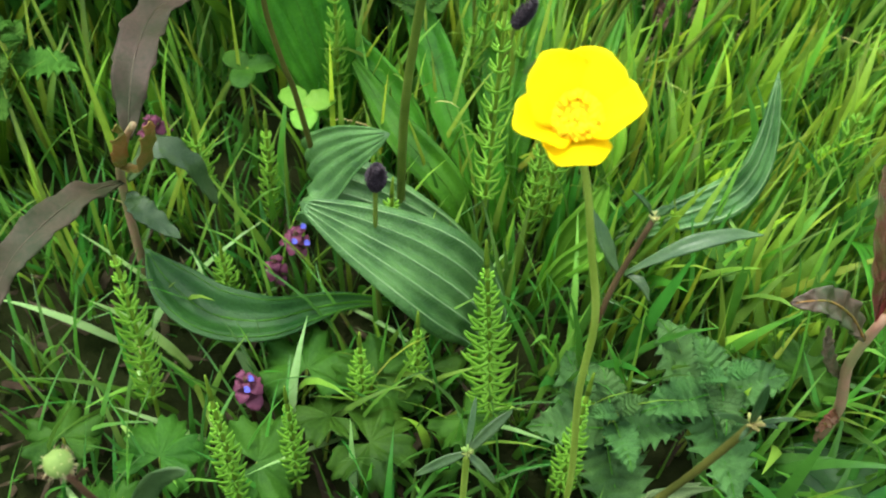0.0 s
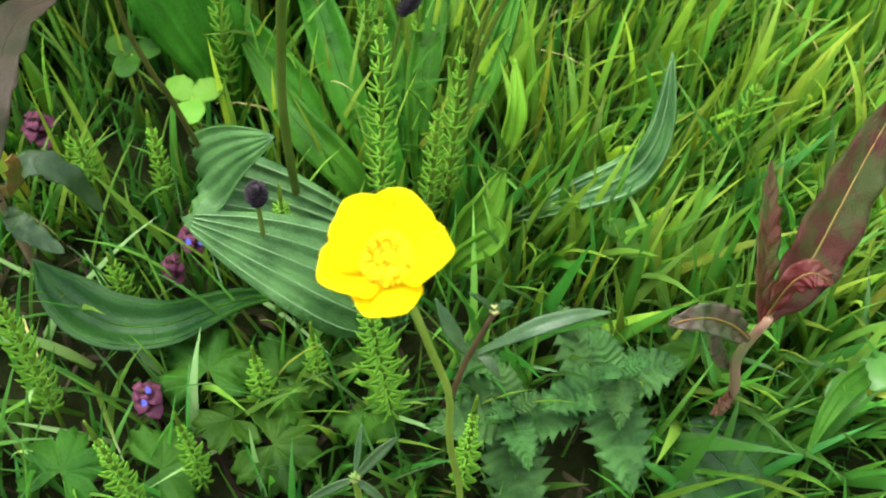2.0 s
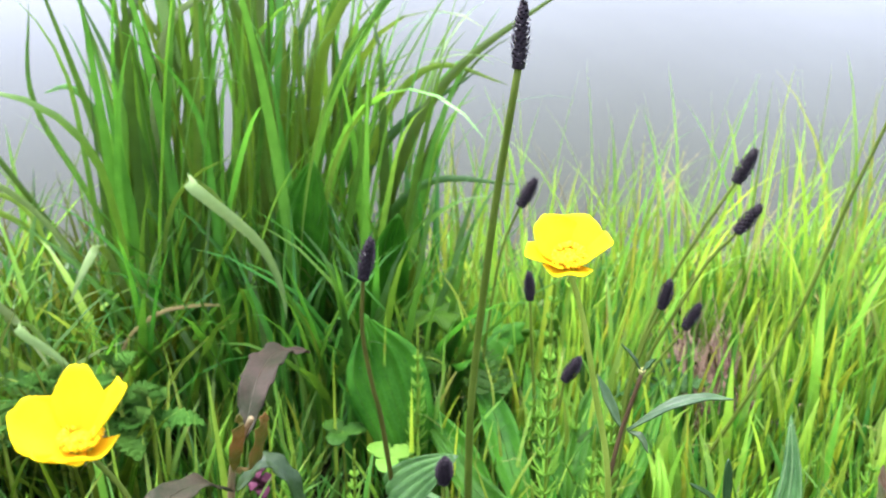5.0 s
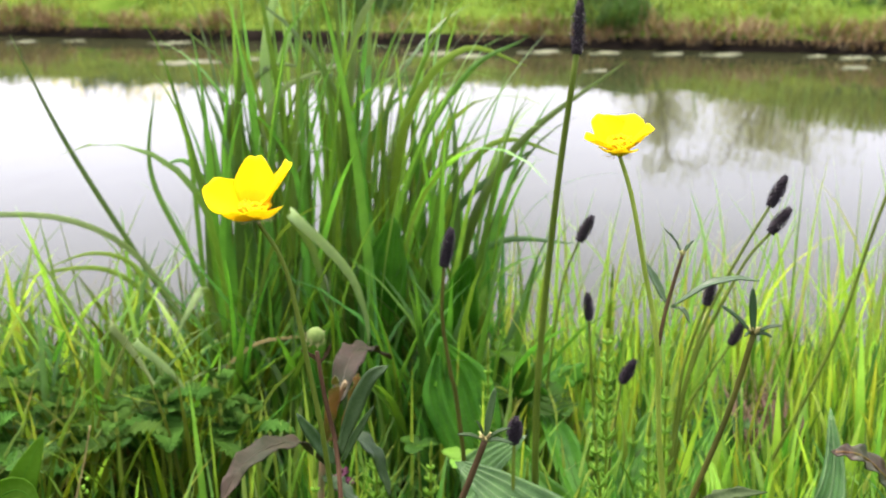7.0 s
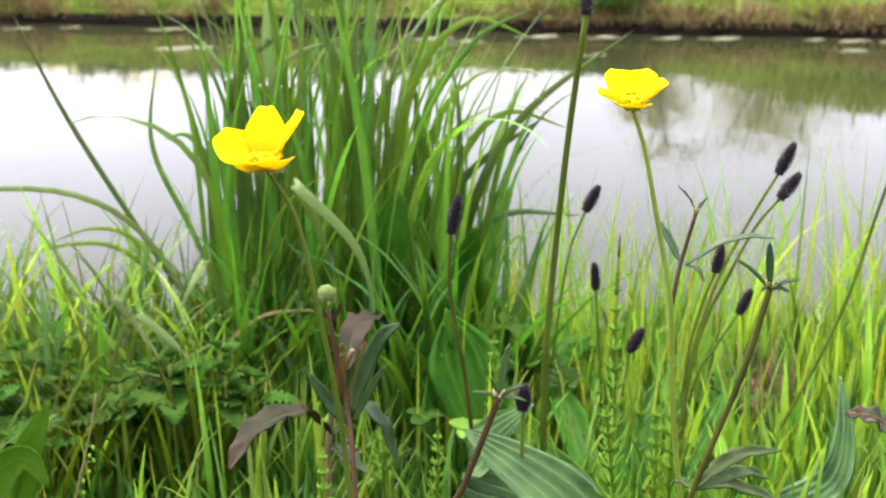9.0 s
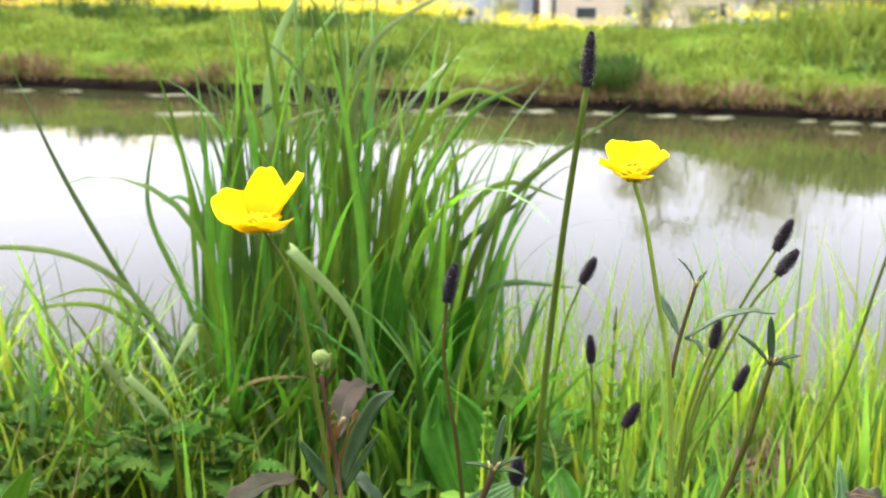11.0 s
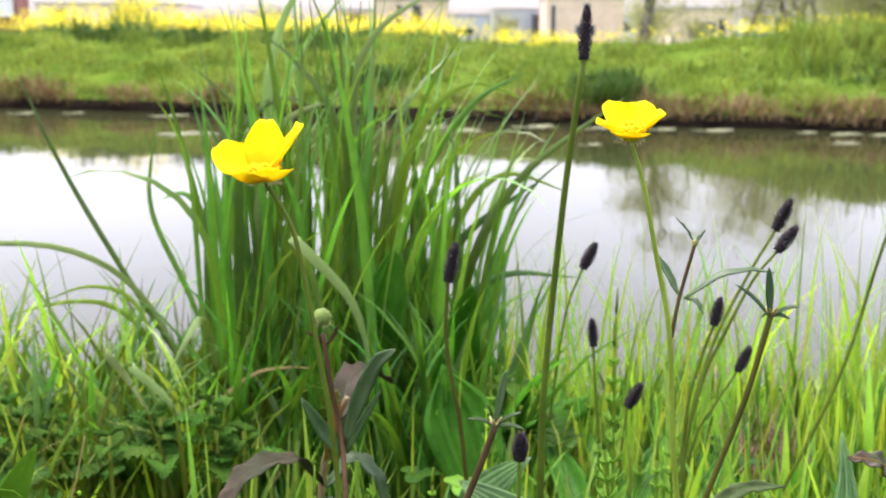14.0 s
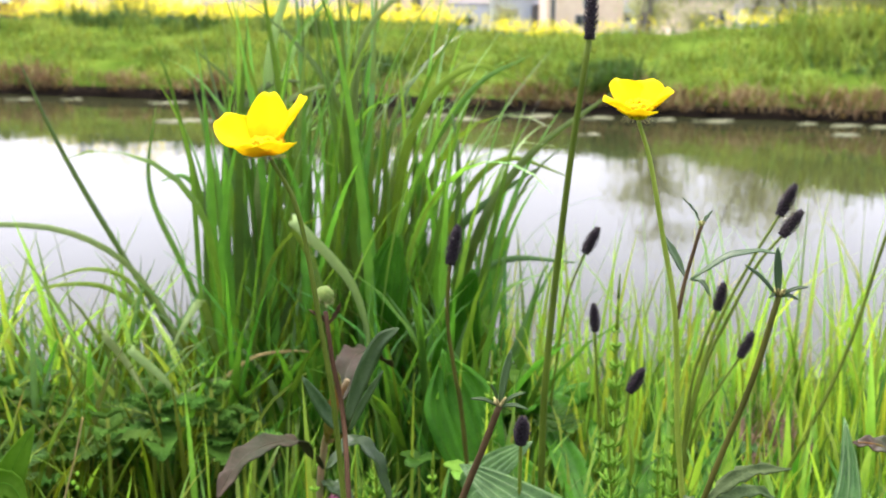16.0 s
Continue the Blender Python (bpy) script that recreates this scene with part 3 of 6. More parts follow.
far_tree(-9.6, 60, 2.3, 2.6, 5, "low rounded bush in pale leaf behind the rape", 5000, 35, True)
far_tree(3.4, 62, 2.2, 2.2, 5, "brownish bush with sparse spring leaves", 2600, 36, True)
far_tree(9.6, 50, 2.2, 2.4, 5, "olive-green bush at the foot of the willow", 5000, 37, True)
far_tree(12.9, 54, 1.7, 1.6, 5, "olive-green bush in front of a beige house", 2600, 38, True)


def box(bm, x0, x1, y0, y1, z0, z1):
    v = [bm.verts.new(c) for c in ((x0, y0, z0), (x1, y0, z0), (x1, y1, z0), (x0, y1, z0), (x0, y0, z1), (x1, y0, z1), (x1, y1, z1), (x0, y1, z1))]
    for f in ((0, 3, 2, 1), (4, 5, 6, 7), (0, 1, 5, 4), (1, 2, 6, 5), (2, 3, 7, 6), (3, 0, 4, 7)):
        bm.faces.new([v[i] for i in f])


def house(x0, x1, y, top, wall, label, windows, extra=(), deep=9.0):
    """A flat-roofed block with a roof edge; windows are given as (x, z, width, height)."""
    h = thing("house", ((x0 + x1) / 2, y, -0.3), label, "house", "housing beyond the fields")
    bm = bmesh.new()
    box(bm, x0, x1, y, y + deep, -0.5, top)
    part("wall", bm, wall, h, smooth=False)
    bm = bmesh.new()
    box(bm, x0 - 0.12, x1 + 0.12, y - 0.12, y + deep + 0.1, top, top + 0.22)
    part("roof", bm, M_ROOF, h, "dark flat roof edge", smooth=False)
    for wx, wz, ww, wh in windows:
        bm = bmesh.new()
        box(bm, wx - 0.07, wx + ww + 0.07, y - 0.06, y - 0.005, wz - 0.07, wz + wh + 0.07)
        frame_ob = part("window", bm, M_WHITE if wall is M_WALL_RED else M_ROOF, h, smooth=False)
        bm = bmesh.new()
        box(bm, wx, wx + ww, y - 0.075, y - 0.062, wz, wz + wh)
        part("pane", bm, M_GLASS, frame_ob, smooth=False)
    for ex0, ex1, ez0, ez1, mat in extra:
        bm = bmesh.new()
        box(bm, ex0, ex1, y - 0.9, y - 0.01, ez0, ez1)
        part("bay", bm, mat, h, smooth=False)
    return h


house(-34.0, -28.3, 70, 3.9, M_WALL_RED, "dark red brick house with a white bay", [(-30.9, 1.0, 0.9, 1.3)], [(-29.4, -28.5, 1.5, 2.9, M_WHITE)], 2.2)
house(-38.6, -24.9, 100, 3.2, M_WALL_PINK, "long low pinkish-tan house", [(-36.7, 1.6, 0.9, 1.2), (-30.5, 1.4, 1.0, 1.1)])
house(-30.9, -24.0, 118, 2.4, M_WALL_TAN, "low beige house behind the rape", [(-26.0, 1.0, 1.2, 0.9)])
house(-24.2, -20.9, 100, 1.75, M_WALL_PINK, "small flat-roofed shed with dark roof edge", [])
house(-11.3, -7.2, 112, 3.1, M_WALL_TAN, "tan apartment wing with a grey window band", [(-10.4, 1.9, 2.0, 0.9)])
house(-7.2, 0.4, 108, 4.1, M_WALL_TAN, "tan three-storey apartment block", [(-4.9, 0.6, 0.5, 3.0), (-3.3, 1.9, 0.9, 1.7), (-6.9, 0.4, 0.9, 0.9)], [(-0.9, -0.3, 4.1, 4.8, M_ROOF)])
house(0.3, 5.6, 130, 3.1, M_WALL_GREY, "low blue-grey building with a window band", [(1.6, 0.9, 2.0, 0.7)])
house(5.6, 11.6, 122, 3.6, M_WALL_GREY, "blue-grey clad house with a flat roof", [(7.0, 1.7, 1.4, 0.7)], [(10.0, 10.8, 0.3, 3.1, M_GLASS)])
house(10.8, 18.9, 112, 4.5, M_WALL_TAN, "beige brick apartment block with narrow windows", [(11.3, 0.4, 0.35, 3.4), (14.7, 2.7, 0.6, 1.3), (13.9, 0.8, 2.0, 1.0)])
house(19.4, 25.2, 128, 3.2, M_WALL_GREY, "grey building seen between the willows", [(21, 1.4, 1.6, 1.0)])
house(21.6, 27.3, 100, 3.2, M_WALL_TAN, "beige house with a dark wide window", [(23.9, 1.0, 1.7, 1.0), (25.9, 1.0, 0.6, 1.3)])
house(36, 48, 125, 2.9, M_WALL_GREY, "far grey building behind the trees", [(40, 1.2, 2, 1)])


def lily_pad(x, y, rx, seed):
    r = random.Random(seed)
    bm = bmesh.new()
    pad_z = WATER_Z + 0.003
    ring, low = [], []
    for i in range(22):
        a = 2 * math.pi * i / 22
        s = 1 + 0.2 * math.sin(3 * a + seed) + 0.12 * math.sin(5 * a + 2 * seed) + r.gauss(0, 0.07)
        ring.append(bm.verts.new((x + rx * s * math.cos(a), y + rx * 0.85 * s * math.sin(a), pad_z + 0.004 * math.sin(2 * a))))
        low.append(bm.verts.new((x + rx * s * math.cos(a), y + rx * 0.85 * s * math.sin(a), WATER_Z - 0.004)))
    c = bm.verts.new((x, y, pad_z - 0.002))
    for i in range(22):
        bm.faces.new((c, ring[i], ring[(i + 1) % 22]))
        bm.faces.new((ring[i], low[i], low[(i + 1) % 22], ring[(i + 1) % 22]))
    ob = mesh_object("floating_leaf_mat", bm, M_PAD)
    return tagged(ob, "pale mat of floating water leaves on the canal", "water plant", "floating leaves by the far bank")


for i, (px, py, pr) in enumerate(((-2.01, 7.1, 0.13), (-1.56, 5.7, 0.16), (-2.76, 7.3, 0.07), (-3.1, 7.22, 0.10), (0.07, 6.07, 0.12), (1.35, 6.25, 0.09),
                                  (1.67, 6.2, 0.12), (2.2, 6.1, 0.06), (2.4, 6.0, 0.09), (2.18, 5.4, 0.08), (0.75, 5.24, 0.06), (0.56, 6.4, 0.13), (-0.14, 6.27, 0.14),
                                  (-0.7, 5.5, 0.06), (-1.25, 5.9, 0.07), (2.62, 5.95, 0.08), (0.95, 6.32, 0.10))):
    lily_pad(px, py, pr, i)


# ---- near bank: ground cover ----
def dry_spot(x, y, r):
    return ((x - 0.160) / 0.030) ** 2 + ((y - 0.285) / 0.045) ** 2 < 1


def near_grass(name, count, area, h0, h1, wide, material, label, seed, keep=None, droop=(0.3, 1.6), lean=0.55, low=1.0):
    r = random.Random(seed)
    verts, faces = [], []
    x0, x1, y0, y1 = area
    made = 0
    while made < count:
        x, y = r.uniform(x0, x1), r.uniform(y0, y1)
        if keep and not keep(x, y, r):
            continue
        if material is not M_DRY_GRASS and 0.1 < y and dry_spot(x, y, r):
            count -= 1
            continue
        made += 1
        h = r.uniform(h0, h1) * (low if y < 0.23 else 1.0)
        blade_rows(verts, faces, (x, y, ground_z(x, y) - 0.004), r.uniform(0, lean), h, wide * r.uniform(0.6, 1.4), r.uniform(-0.9, 0.9), r.uniform(*droop), 9.0 * noise.noise(Vector((x * 11, y * 11, seed))) + r.gauss(0, 1.3), 6)
    return tagged(list_object(name, verts, faces, material), label, "grass", kind="stuff")


def thin_middle(x, y, r):
    """Less grass where broad leaves cover the soil."""
    if -0.20 < x < 0.16 and -0.06 < y < 0.16:
        return r.random() < (0.6 if x > -0.06 else 0.35) and hollows(x, y, r)
    return True


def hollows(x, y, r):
    """Gaps in the undergrowth, wider at the left front, where the darkened soil stands in for shade."""
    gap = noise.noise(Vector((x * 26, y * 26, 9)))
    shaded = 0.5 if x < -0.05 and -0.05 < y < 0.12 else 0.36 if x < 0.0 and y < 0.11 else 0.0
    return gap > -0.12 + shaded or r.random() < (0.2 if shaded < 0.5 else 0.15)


def right_side(x, y, r):
    return x > 0.02 + 0.25 * (0.3 - y) or r.random() < 0.25


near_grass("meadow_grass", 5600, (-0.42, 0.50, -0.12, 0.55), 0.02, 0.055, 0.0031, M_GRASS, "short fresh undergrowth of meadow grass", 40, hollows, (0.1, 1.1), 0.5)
near_grass("meadow_grass", 2500, (-0.5, 0.55, -0.12, 0.36), 0.045, 0.10, 0.0036, M_GRASS, "fresh meadow grass between the plants", 41, thin_middle, (0.0, 1.0), 0.25, low=0.75)
near_grass("meadow_grass", 2100, (-0.02, 0.6, 0.06, 0.38), 0.045, 0.092, 0.0030, M_GRASS_BRIGHT, "taller bright grass towards the water", 42, right_side, (0.0, 0.6), 0.16, low=0.75)
near_grass("meadow_grass", 5000, (-0.05, 1.7, 0.3, 1.05), 0.02, 0.065, 0.0038, M_GRASS_BRIGHT, "bright grass on the slope to the water", 43)
near_grass("meadow_grass", 4000, (-1.6, -0.05, 0.3, 1.05), 0.03, 0.08, 0.0034, M_GRASS, "darker grass on the slope to the water", 53)
near_grass("meadow_grass", 240, (-0.195, 0.0, 0.24, 0.36), 0.10, 0.19, 0.0050, M_GRASS, "crossing grass blades at the foot of the tuft", 54, None, (0.2, 1.5), 0.35)
near_grass("meadow_grass", 200, (-0.42, -0.16, 0.20, 0.40), 0.07, 0.15, 0.0042, M_GRASS, "long arching grass blades beside the tuft", 55, None, (0.3, 1.5), 0.6)
near_grass("meadow_grass", 90, (-0.44, -0.18, 0.24, 0.42), 0.10, 0.19, 0.0050, M_GRASS_BRIGHT, "yellow-green grass blades bending over beside the tuft", 63, None, (0.3, 1.6), 0.5)
near_grass("meadow_grass", 90, (-0.44, -0.25, 0.06, 0.20), 0.06, 0.11, 0.0036, M_GRASS_BRIGHT, "light fresh grass beside the low weeds", 69, None, (0.1, 1.0), 0.4)
near_grass("meadow_grass", 30, (-0.24, 0.0, 0.12, 0.24), 0.07, 0.125, 0.0032, M_GRASS_BRIGHT, "upright bright grass blades standing among the weeds", 64, None, (0.0, 0.35), 0.14)
near_grass("meadow_grass", 190, (0.06, 0.42, 0.08, 0.27), 0.07, 0.12, 0.0052, M_GRASS_BRIGHT, "long broad fresh grass blades", 56, None, (0.0, 0.7), 0.18, low=0.85)
near_grass("meadow_grass", 150, (0.05, 0.24, 0.02, 0.13), 0.06, 0.10, 0.0052, M_GRASS, "broad mid-green grass blades behind the nettles", 65, None, (0.0, 0.9), 0.35)
near_grass("tall_grass", 300, (0.0, 0.48, 0.24, 0.6), 0.09, 0.20, 0.0026, M_GRASS_BRIGHT, "scattered tall thin grass blades against the water", 46, None, (0.1, 1.2), 0.3)
near_grass("tall_grass", 36, (0.0, 0.26, 0.26, 0.36), 0.13, 0.20, 0.0026, M_GRASS_BRIGHT, "a few taller thin blades standing against the water", 71, None, (0.0, 0.8), 0.2)
near_grass("tall_grass", 110, (-0.5, -0.2, 0.28, 0.6), 0.08, 0.18, 0.0028, M_TUFT_SWARD, "scattered arching grass blades beside the tuft", 47, None, (0.4, 1.9), 0.5)
near_grass("meadow_grass", 2500, (-2.5, 2.5, -1.6, -0.2), 0.02, 0.05, 0.004, M_GRASS, "short grass behind the walker", 44)
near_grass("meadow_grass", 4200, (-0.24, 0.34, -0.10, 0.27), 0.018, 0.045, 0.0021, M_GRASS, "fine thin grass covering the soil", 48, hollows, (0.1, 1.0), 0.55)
near_grass("meadow_grass", 560, (-0.26, 0.34, 0.02, 0.30), 0.05, 0.095, 0.0028, M_GRASS_BRIGHT, "long thin grass blades crossing between the leaves", 49, hollows, (0.2, 1.2), 0.45)
near_grass("tall_grass", 260, (-0.5, 0.5, 0.30, 0.62), 0.07, 0.16, 0.0012, M_STRAW, "thin seeding grass stems against the water", 50, None, (0.1, 0.9), 0.45)
near_grass("tall_grass", 240, (-0.05, 0.5, 0.10, 0.5), 0.06, 0.14, 0.0024, M_LIME, "yellowing thin blades between the greener grass", 52, None, (0.2, 1.4), 0.5, low=0.6)
near_grass("meadow_grass", 170, (-0.16, 0.06, -0.03, 0.11), 0.05, 0.085, 0.0020, M_GRASS, "thin grass blades over the lobed leaves", 58, None, (0.4, 1.8), 0.6)
near_grass("meadow_grass", 26000, (-5.0, 5.0, -3.0, 0.32), 0.03, 0.08, 0.007, M_GRASS, "wider sward of the near bank", 59, lambda x, y, r: abs(x) > 0.45 or y < -0.55, (0.2, 1.3), 0.5)
near_grass("meadow_grass", 7000, (-5.0, 5.0, 0.3, 1.0), 0.03, 0.08, 0.006, M_GRASS, "wider sward falling to the water", 60, lambda x, y, r: abs(x) > 1.5, (0.2, 1.3), 0.5)
near_grass("meadow_grass", 60, (0.12, 0.27, 0.0, 0.09), 0.06, 0.10, 0.0046, M_GRASS_BRIGHT, "light broad blades around the dock plant", 70, None, (0.2, 1.2), 0.5)
near_grass("meadow_grass", 150, (0.11, 0.27, -0.03, 0.09), 0.05, 0.09, 0.0042, M_GRASS, "fresh blades beside the dock plant", 61, None, (0.2, 1.4), 0.6)
near_grass("meadow_grass", 420, (-0.42, -0.17, 0.15, 0.36), 0.06, 0.13, 0.0042, M_TUFT_SWARD, "dark coarse grass beside the tuft", 62, None, (0.2, 1.5), 0.45)
near_grass("meadow_grass", 190, (0.11, 0.29, 0.045, 0.15), 0.05, 0.095, 0.0044, M_GRASS_BRIGHT, "bright fresh blades behind the dock plant", 66, None, (0.1, 1.1), 0.4)
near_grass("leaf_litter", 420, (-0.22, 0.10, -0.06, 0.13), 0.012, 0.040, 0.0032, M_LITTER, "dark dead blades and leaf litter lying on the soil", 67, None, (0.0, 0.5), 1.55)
near_grass("meadow_grass", 16, (-0.15, 0.02, 0.00, 0.11), 0.05, 0.085, 0.0034, M_PALE, "pale blue-green grass blades leaning over the soil", 68, None, (0.2, 1.0), 0.9)
near_grass("straw", 90, (-0.35, 0.5, 0.10, 0.5), 0.05, 0.12, 0.0012, M_STRAW, "dry straw lying among the grass", 45, None, (0.8, 2.2), 1.3)
near_grass("straw", 300, (0.12, 0.20, 0.23, 0.34), 0.03, 0.07, 0.0016, M_DRY_GRASS, "flattened patch of brown dead grass", 57, dry_spot, (0.3, 1.0), 1.5)


def long_blade(base, lean, length, width, bend_at, droop, turn, face, twist, sway, segs=15):
    """One long grass blade: nearly straight, then bending over, its flat side slowly turning."""
    verts, faces = [], []
    q = Vector(base)
    up = Vector((0, 0, 1))
    for i in range(segs + 1):
        u = i / segs
        az = turn + sway * math.sin(2.6 * u + face)
        d = Vector((math.cos(az), math.sin(az), 0))
        over = max(0.0, (u - bend_at) / (1 - bend_at))
        ang = lean * (0.6 + 0.8 * u) + droop * over ** 1.3
        t = d * math.sin(ang) + up * math.cos(ang)
        flat = d.cross(up) * math.cos(face + twist * u) + d * math.sin(face + twist * u)
        flat = (flat - t * flat.dot(t)).normalized()
        nor = flat.cross(t)
        w = width * 0.5 * (0.62 + 0.38 * min(1, u * 3)) * (1 - max(0, (u - 0.4) / 0.6) ** 1.8)
        if i == segs:
            verts.append(tuple(q))
        else:
            verts.extend((tuple(q - flat * w), tuple(q - nor * w * 0.28), tuple(q + flat * w)))
        q = q + t * (length / segs)
    for i in range(segs - 1):
        a = 3 * i
        faces.extend(((a, a + 1, a + 4, a + 3), (a + 1, a + 2, a + 5, a + 4)))
    a = 3 * (segs - 1)
    faces.extend(((a, a + 1, a + 3), (a + 1, a + 2, a + 3)))
    return verts, faces


def grass_tuft():
    r = random.Random(51)
    tuft = thing("grass_tuft", (-0.12, 0.36, 0), "tall dense tuft of arching green grass at the water's edge", "grass tuft")
    for i in range(330):
        s = r.random()
        if s > 0.72 and r.random() < 0.5:
            continue
        bx, by = -0.208 + 0.185 * s, 0.365 + r.uniform(-0.06, 0.06)
        middle = 1 - abs(2 * s - 0.95)
        tall = r.uniform(0.18, 0.27) + 0.15 * middle * r.random() ** 0.5
        if i % 4 == 0:
            tall = r.uniform(0.10, 0.18)
        right = r.random() < 0.50 + 0.35 * s
        turn = (0.0 if right else math.pi) + r.gauss(0, 0.8)
        lean = abs(r.gauss(0.0, 0.19 if right else 0.10)) + (0.15 * r.random() if s > 0.5 and right else 0.0)
        v, f = long_blade((bx, by, ground_z(bx, by) - 0.004), lean, tall, r.uniform(0.0032, 0.0072), r.uniform(0.40, 0.85), r.choice((0.1, 0.2, 0.35, 0.5, 0.8, 1.3, 2.0)) * (1.0 if right else 0.6), turn,
                          r.uniform(0, 3.14), r.uniform(-1.6, 1.6), r.uniform(-0.9, 0.9))
        ob = list_object("blade", v, f, M_TUFT)
        ob.parent = tuft
        ob.matrix_parent_inverse = Matrix.Translation(-tuft.location)
    for pts, wd, mat, lab in (
            ([(-0.112, 0.345, 0.0), (-0.124, 0.29, 0.12), (-0.131, 0.238, 0.165), (-0.127, 0.219, 0.170), (-0.100, 0.225, 0.139), (-0.090, 0.231, 0.110), (-0.088, 0.235, 0.085)], 0.0062, M_PALE, "pale bent-over blade"),
            ([(-0.20, 0.33, 0.0), (-0.240, 0.33, 0.10), (-0.285, 0.31, 0.145), (-0.36, 0.30, 0.150), (-0.44, 0.30, 0.135)], 0.0040, M_PALE, ""),
            ([(-0.20, 0.36, 0.0), (-0.263, 0.36, 0.111), (-0.305, 0.36, 0.190), (-0.335, 0.36, 0.262)], 0.0038, M_TUFT, ""),
            ([(-0.19, 0.37, 0.0), (-0.225, 0.37, 0.10), (-0.25, 0.37, 0.165), (-0.243, 0.37, 0.225)], 0.004, M_TUFT, ""),
            ([(-0.05, 0.34, 0.0), (-0.03, 0.34, 0.12), (0.005, 0.34, 0.19), (0.075, 0.33, 0.248)], 0.0065, M_TUFT, ""),
            ([(-0.06, 0.35, 0.0), (-0.055, 0.35, 0.10), (-0.03, 0.35, 0.15), (0.022, 0.35, 0.190)], 0.007, M_TUFT, ""),
            ([(-0.06, 0.33, 0.0), (-0.045, 0.33, 0.08), (-0.01, 0.33, 0.125), (0.045, 0.32, 0.128)], 0.006, M_TUFT, ""),
            ([(-0.12, 0.37, 0.0), (-0.11, 0.37, 0.20), (-0.095, 0.36, 0.28), (-0.03, 0.35, 0.325)], 0.0055, M_PALE, ""),
            ([(-0.16, 0.37, 0.0), (-0.165, 0.37, 0.17), (-0.15, 0.36, 0.255), (-0.105, 0.36, 0.32)], 0.0055, M_PALE, ""),
            ([(-0.16, 0.34, 0.0), (-0.17, 0.33, 0.13), (-0.155, 0.33, 0.22), (-0.11, 0.33, 0.245)], 0.006, M_PALE, ""),
            ([(-0.14, 0.36, 0.0), (-0.150, 0.36, 0.16), (-0.165, 0.36, 0.235), (-0.150, 0.36, 0.30), (-0.118, 0.36, 0.330)], 0.0070, M_PALE, ""),
            ([(-0.19, 0.36, 0.0), (-0.195, 0.36, 0.12), (-0.192, 0.36, 0.20), (-0.165, 0.36, 0.238), (-0.135, 0.36, 0.240)], 0.0060, M_TUFT, ""),
            ([(-0.08, 0.36, 0.0), (-0.080, 0.36, 0.14), (-0.065, 0.36, 0.215), (-0.030, 0.36, 0.252), (0.013, 0.36, 0.240)], 0.0060, M_LIME, ""),
            ([(-0.06, 0.35, 0.0), (-0.050, 0.35, 0.10), (-0.035, 0.35, 0.160), (-0.005, 0.35, 0.192), (0.040, 0.35, 0.180)], 0.0055, M_LIME, ""),
            ([(-0.21, 0.36, 0.0), (-0.205, 0.36, 0.09), (-0.208, 0.36, 0.150), (-0.222, 0.36, 0.175), (-0.240, 0.36, 0.172)], 0.0050, M_TUFT, ""),
            ([(-0.24, 0.35, 0.0), (-0.25, 0.35, 0.07), (-0.275, 0.35, 0.098), (-0.312, 0.35, 0.100), (-0.355, 0.35, 0.088)], 0.0036, M_LIME, "yellowing blade"),
            ([(-0.23, 0.33, 0.0), (-0.245, 0.34, 0.075), (-0.262, 0.35, 0.104), (-0.29, 0.35, 0.112), (-0.323, 0.35, 0.101)], 0.0034, M_LIME, "yellowing blade"),
            ([(-0.10, 0.36, 0.0), (-0.07, 0.36, 0.16), (-0.03, 0.35, 0.235), (0.01, 0.33, 0.262)], 0.005, M_TUFT, ""),
            ([(-0.19, 0.34, 0.0), (-0.195, 0.31, 0.07), (-0.195, 0.28, 0.108), (-0.202, 0.265, 0.100), (-0.211, 0.26, 0.082)], 0.0055, M_PALE, "pale bent-over blade"),
            ([(-0.19, 0.26, 0.0), (-0.1819, 0.25, 0.0582), (-0.1607, 0.25, 0.0817), (-0.1368, 0.25, 0.0871), (-0.1215, 0.25, 0.0865)], 0.0022, M_STRAW, "yellowing blade")):
        leaf_part("blade", tuft, mat, pts, wd, lab, up=(0, -1, 0.4), nu=20, nv=2, shape=0.8, base=0.35, fold=0.35, peak=0.4, thick=0.0002)
    for pts in ([(-0.232, 0.275, 0.0), (-0.248, 0.262, 0.075), (-0.246, 0.245, 0.097), (-0.242, 0.240, 0.096), (-0.231, 0.240, 0.081), (-0.212, 0.225, 0.060)],
                [(-0.195, 0.245, 0.0), (-0.214, 0.222, 0.085), (-0.218, 0.205, 0.102), (-0.214, 0.200, 0.100), (-0.200, 0.200, 0.087), (-0.186, 0.200, 0.068)]):
        leaf_part("blade", tuft, M_PALE, pts, 0.0046, "pale bent-over blade", up=(0, -1, 0.4), nu=24, nv=2, shape=0.9, base=0.3, fold=0.4, peak=0.66, thick=0.0002)
    return tuft


grass_tuft()

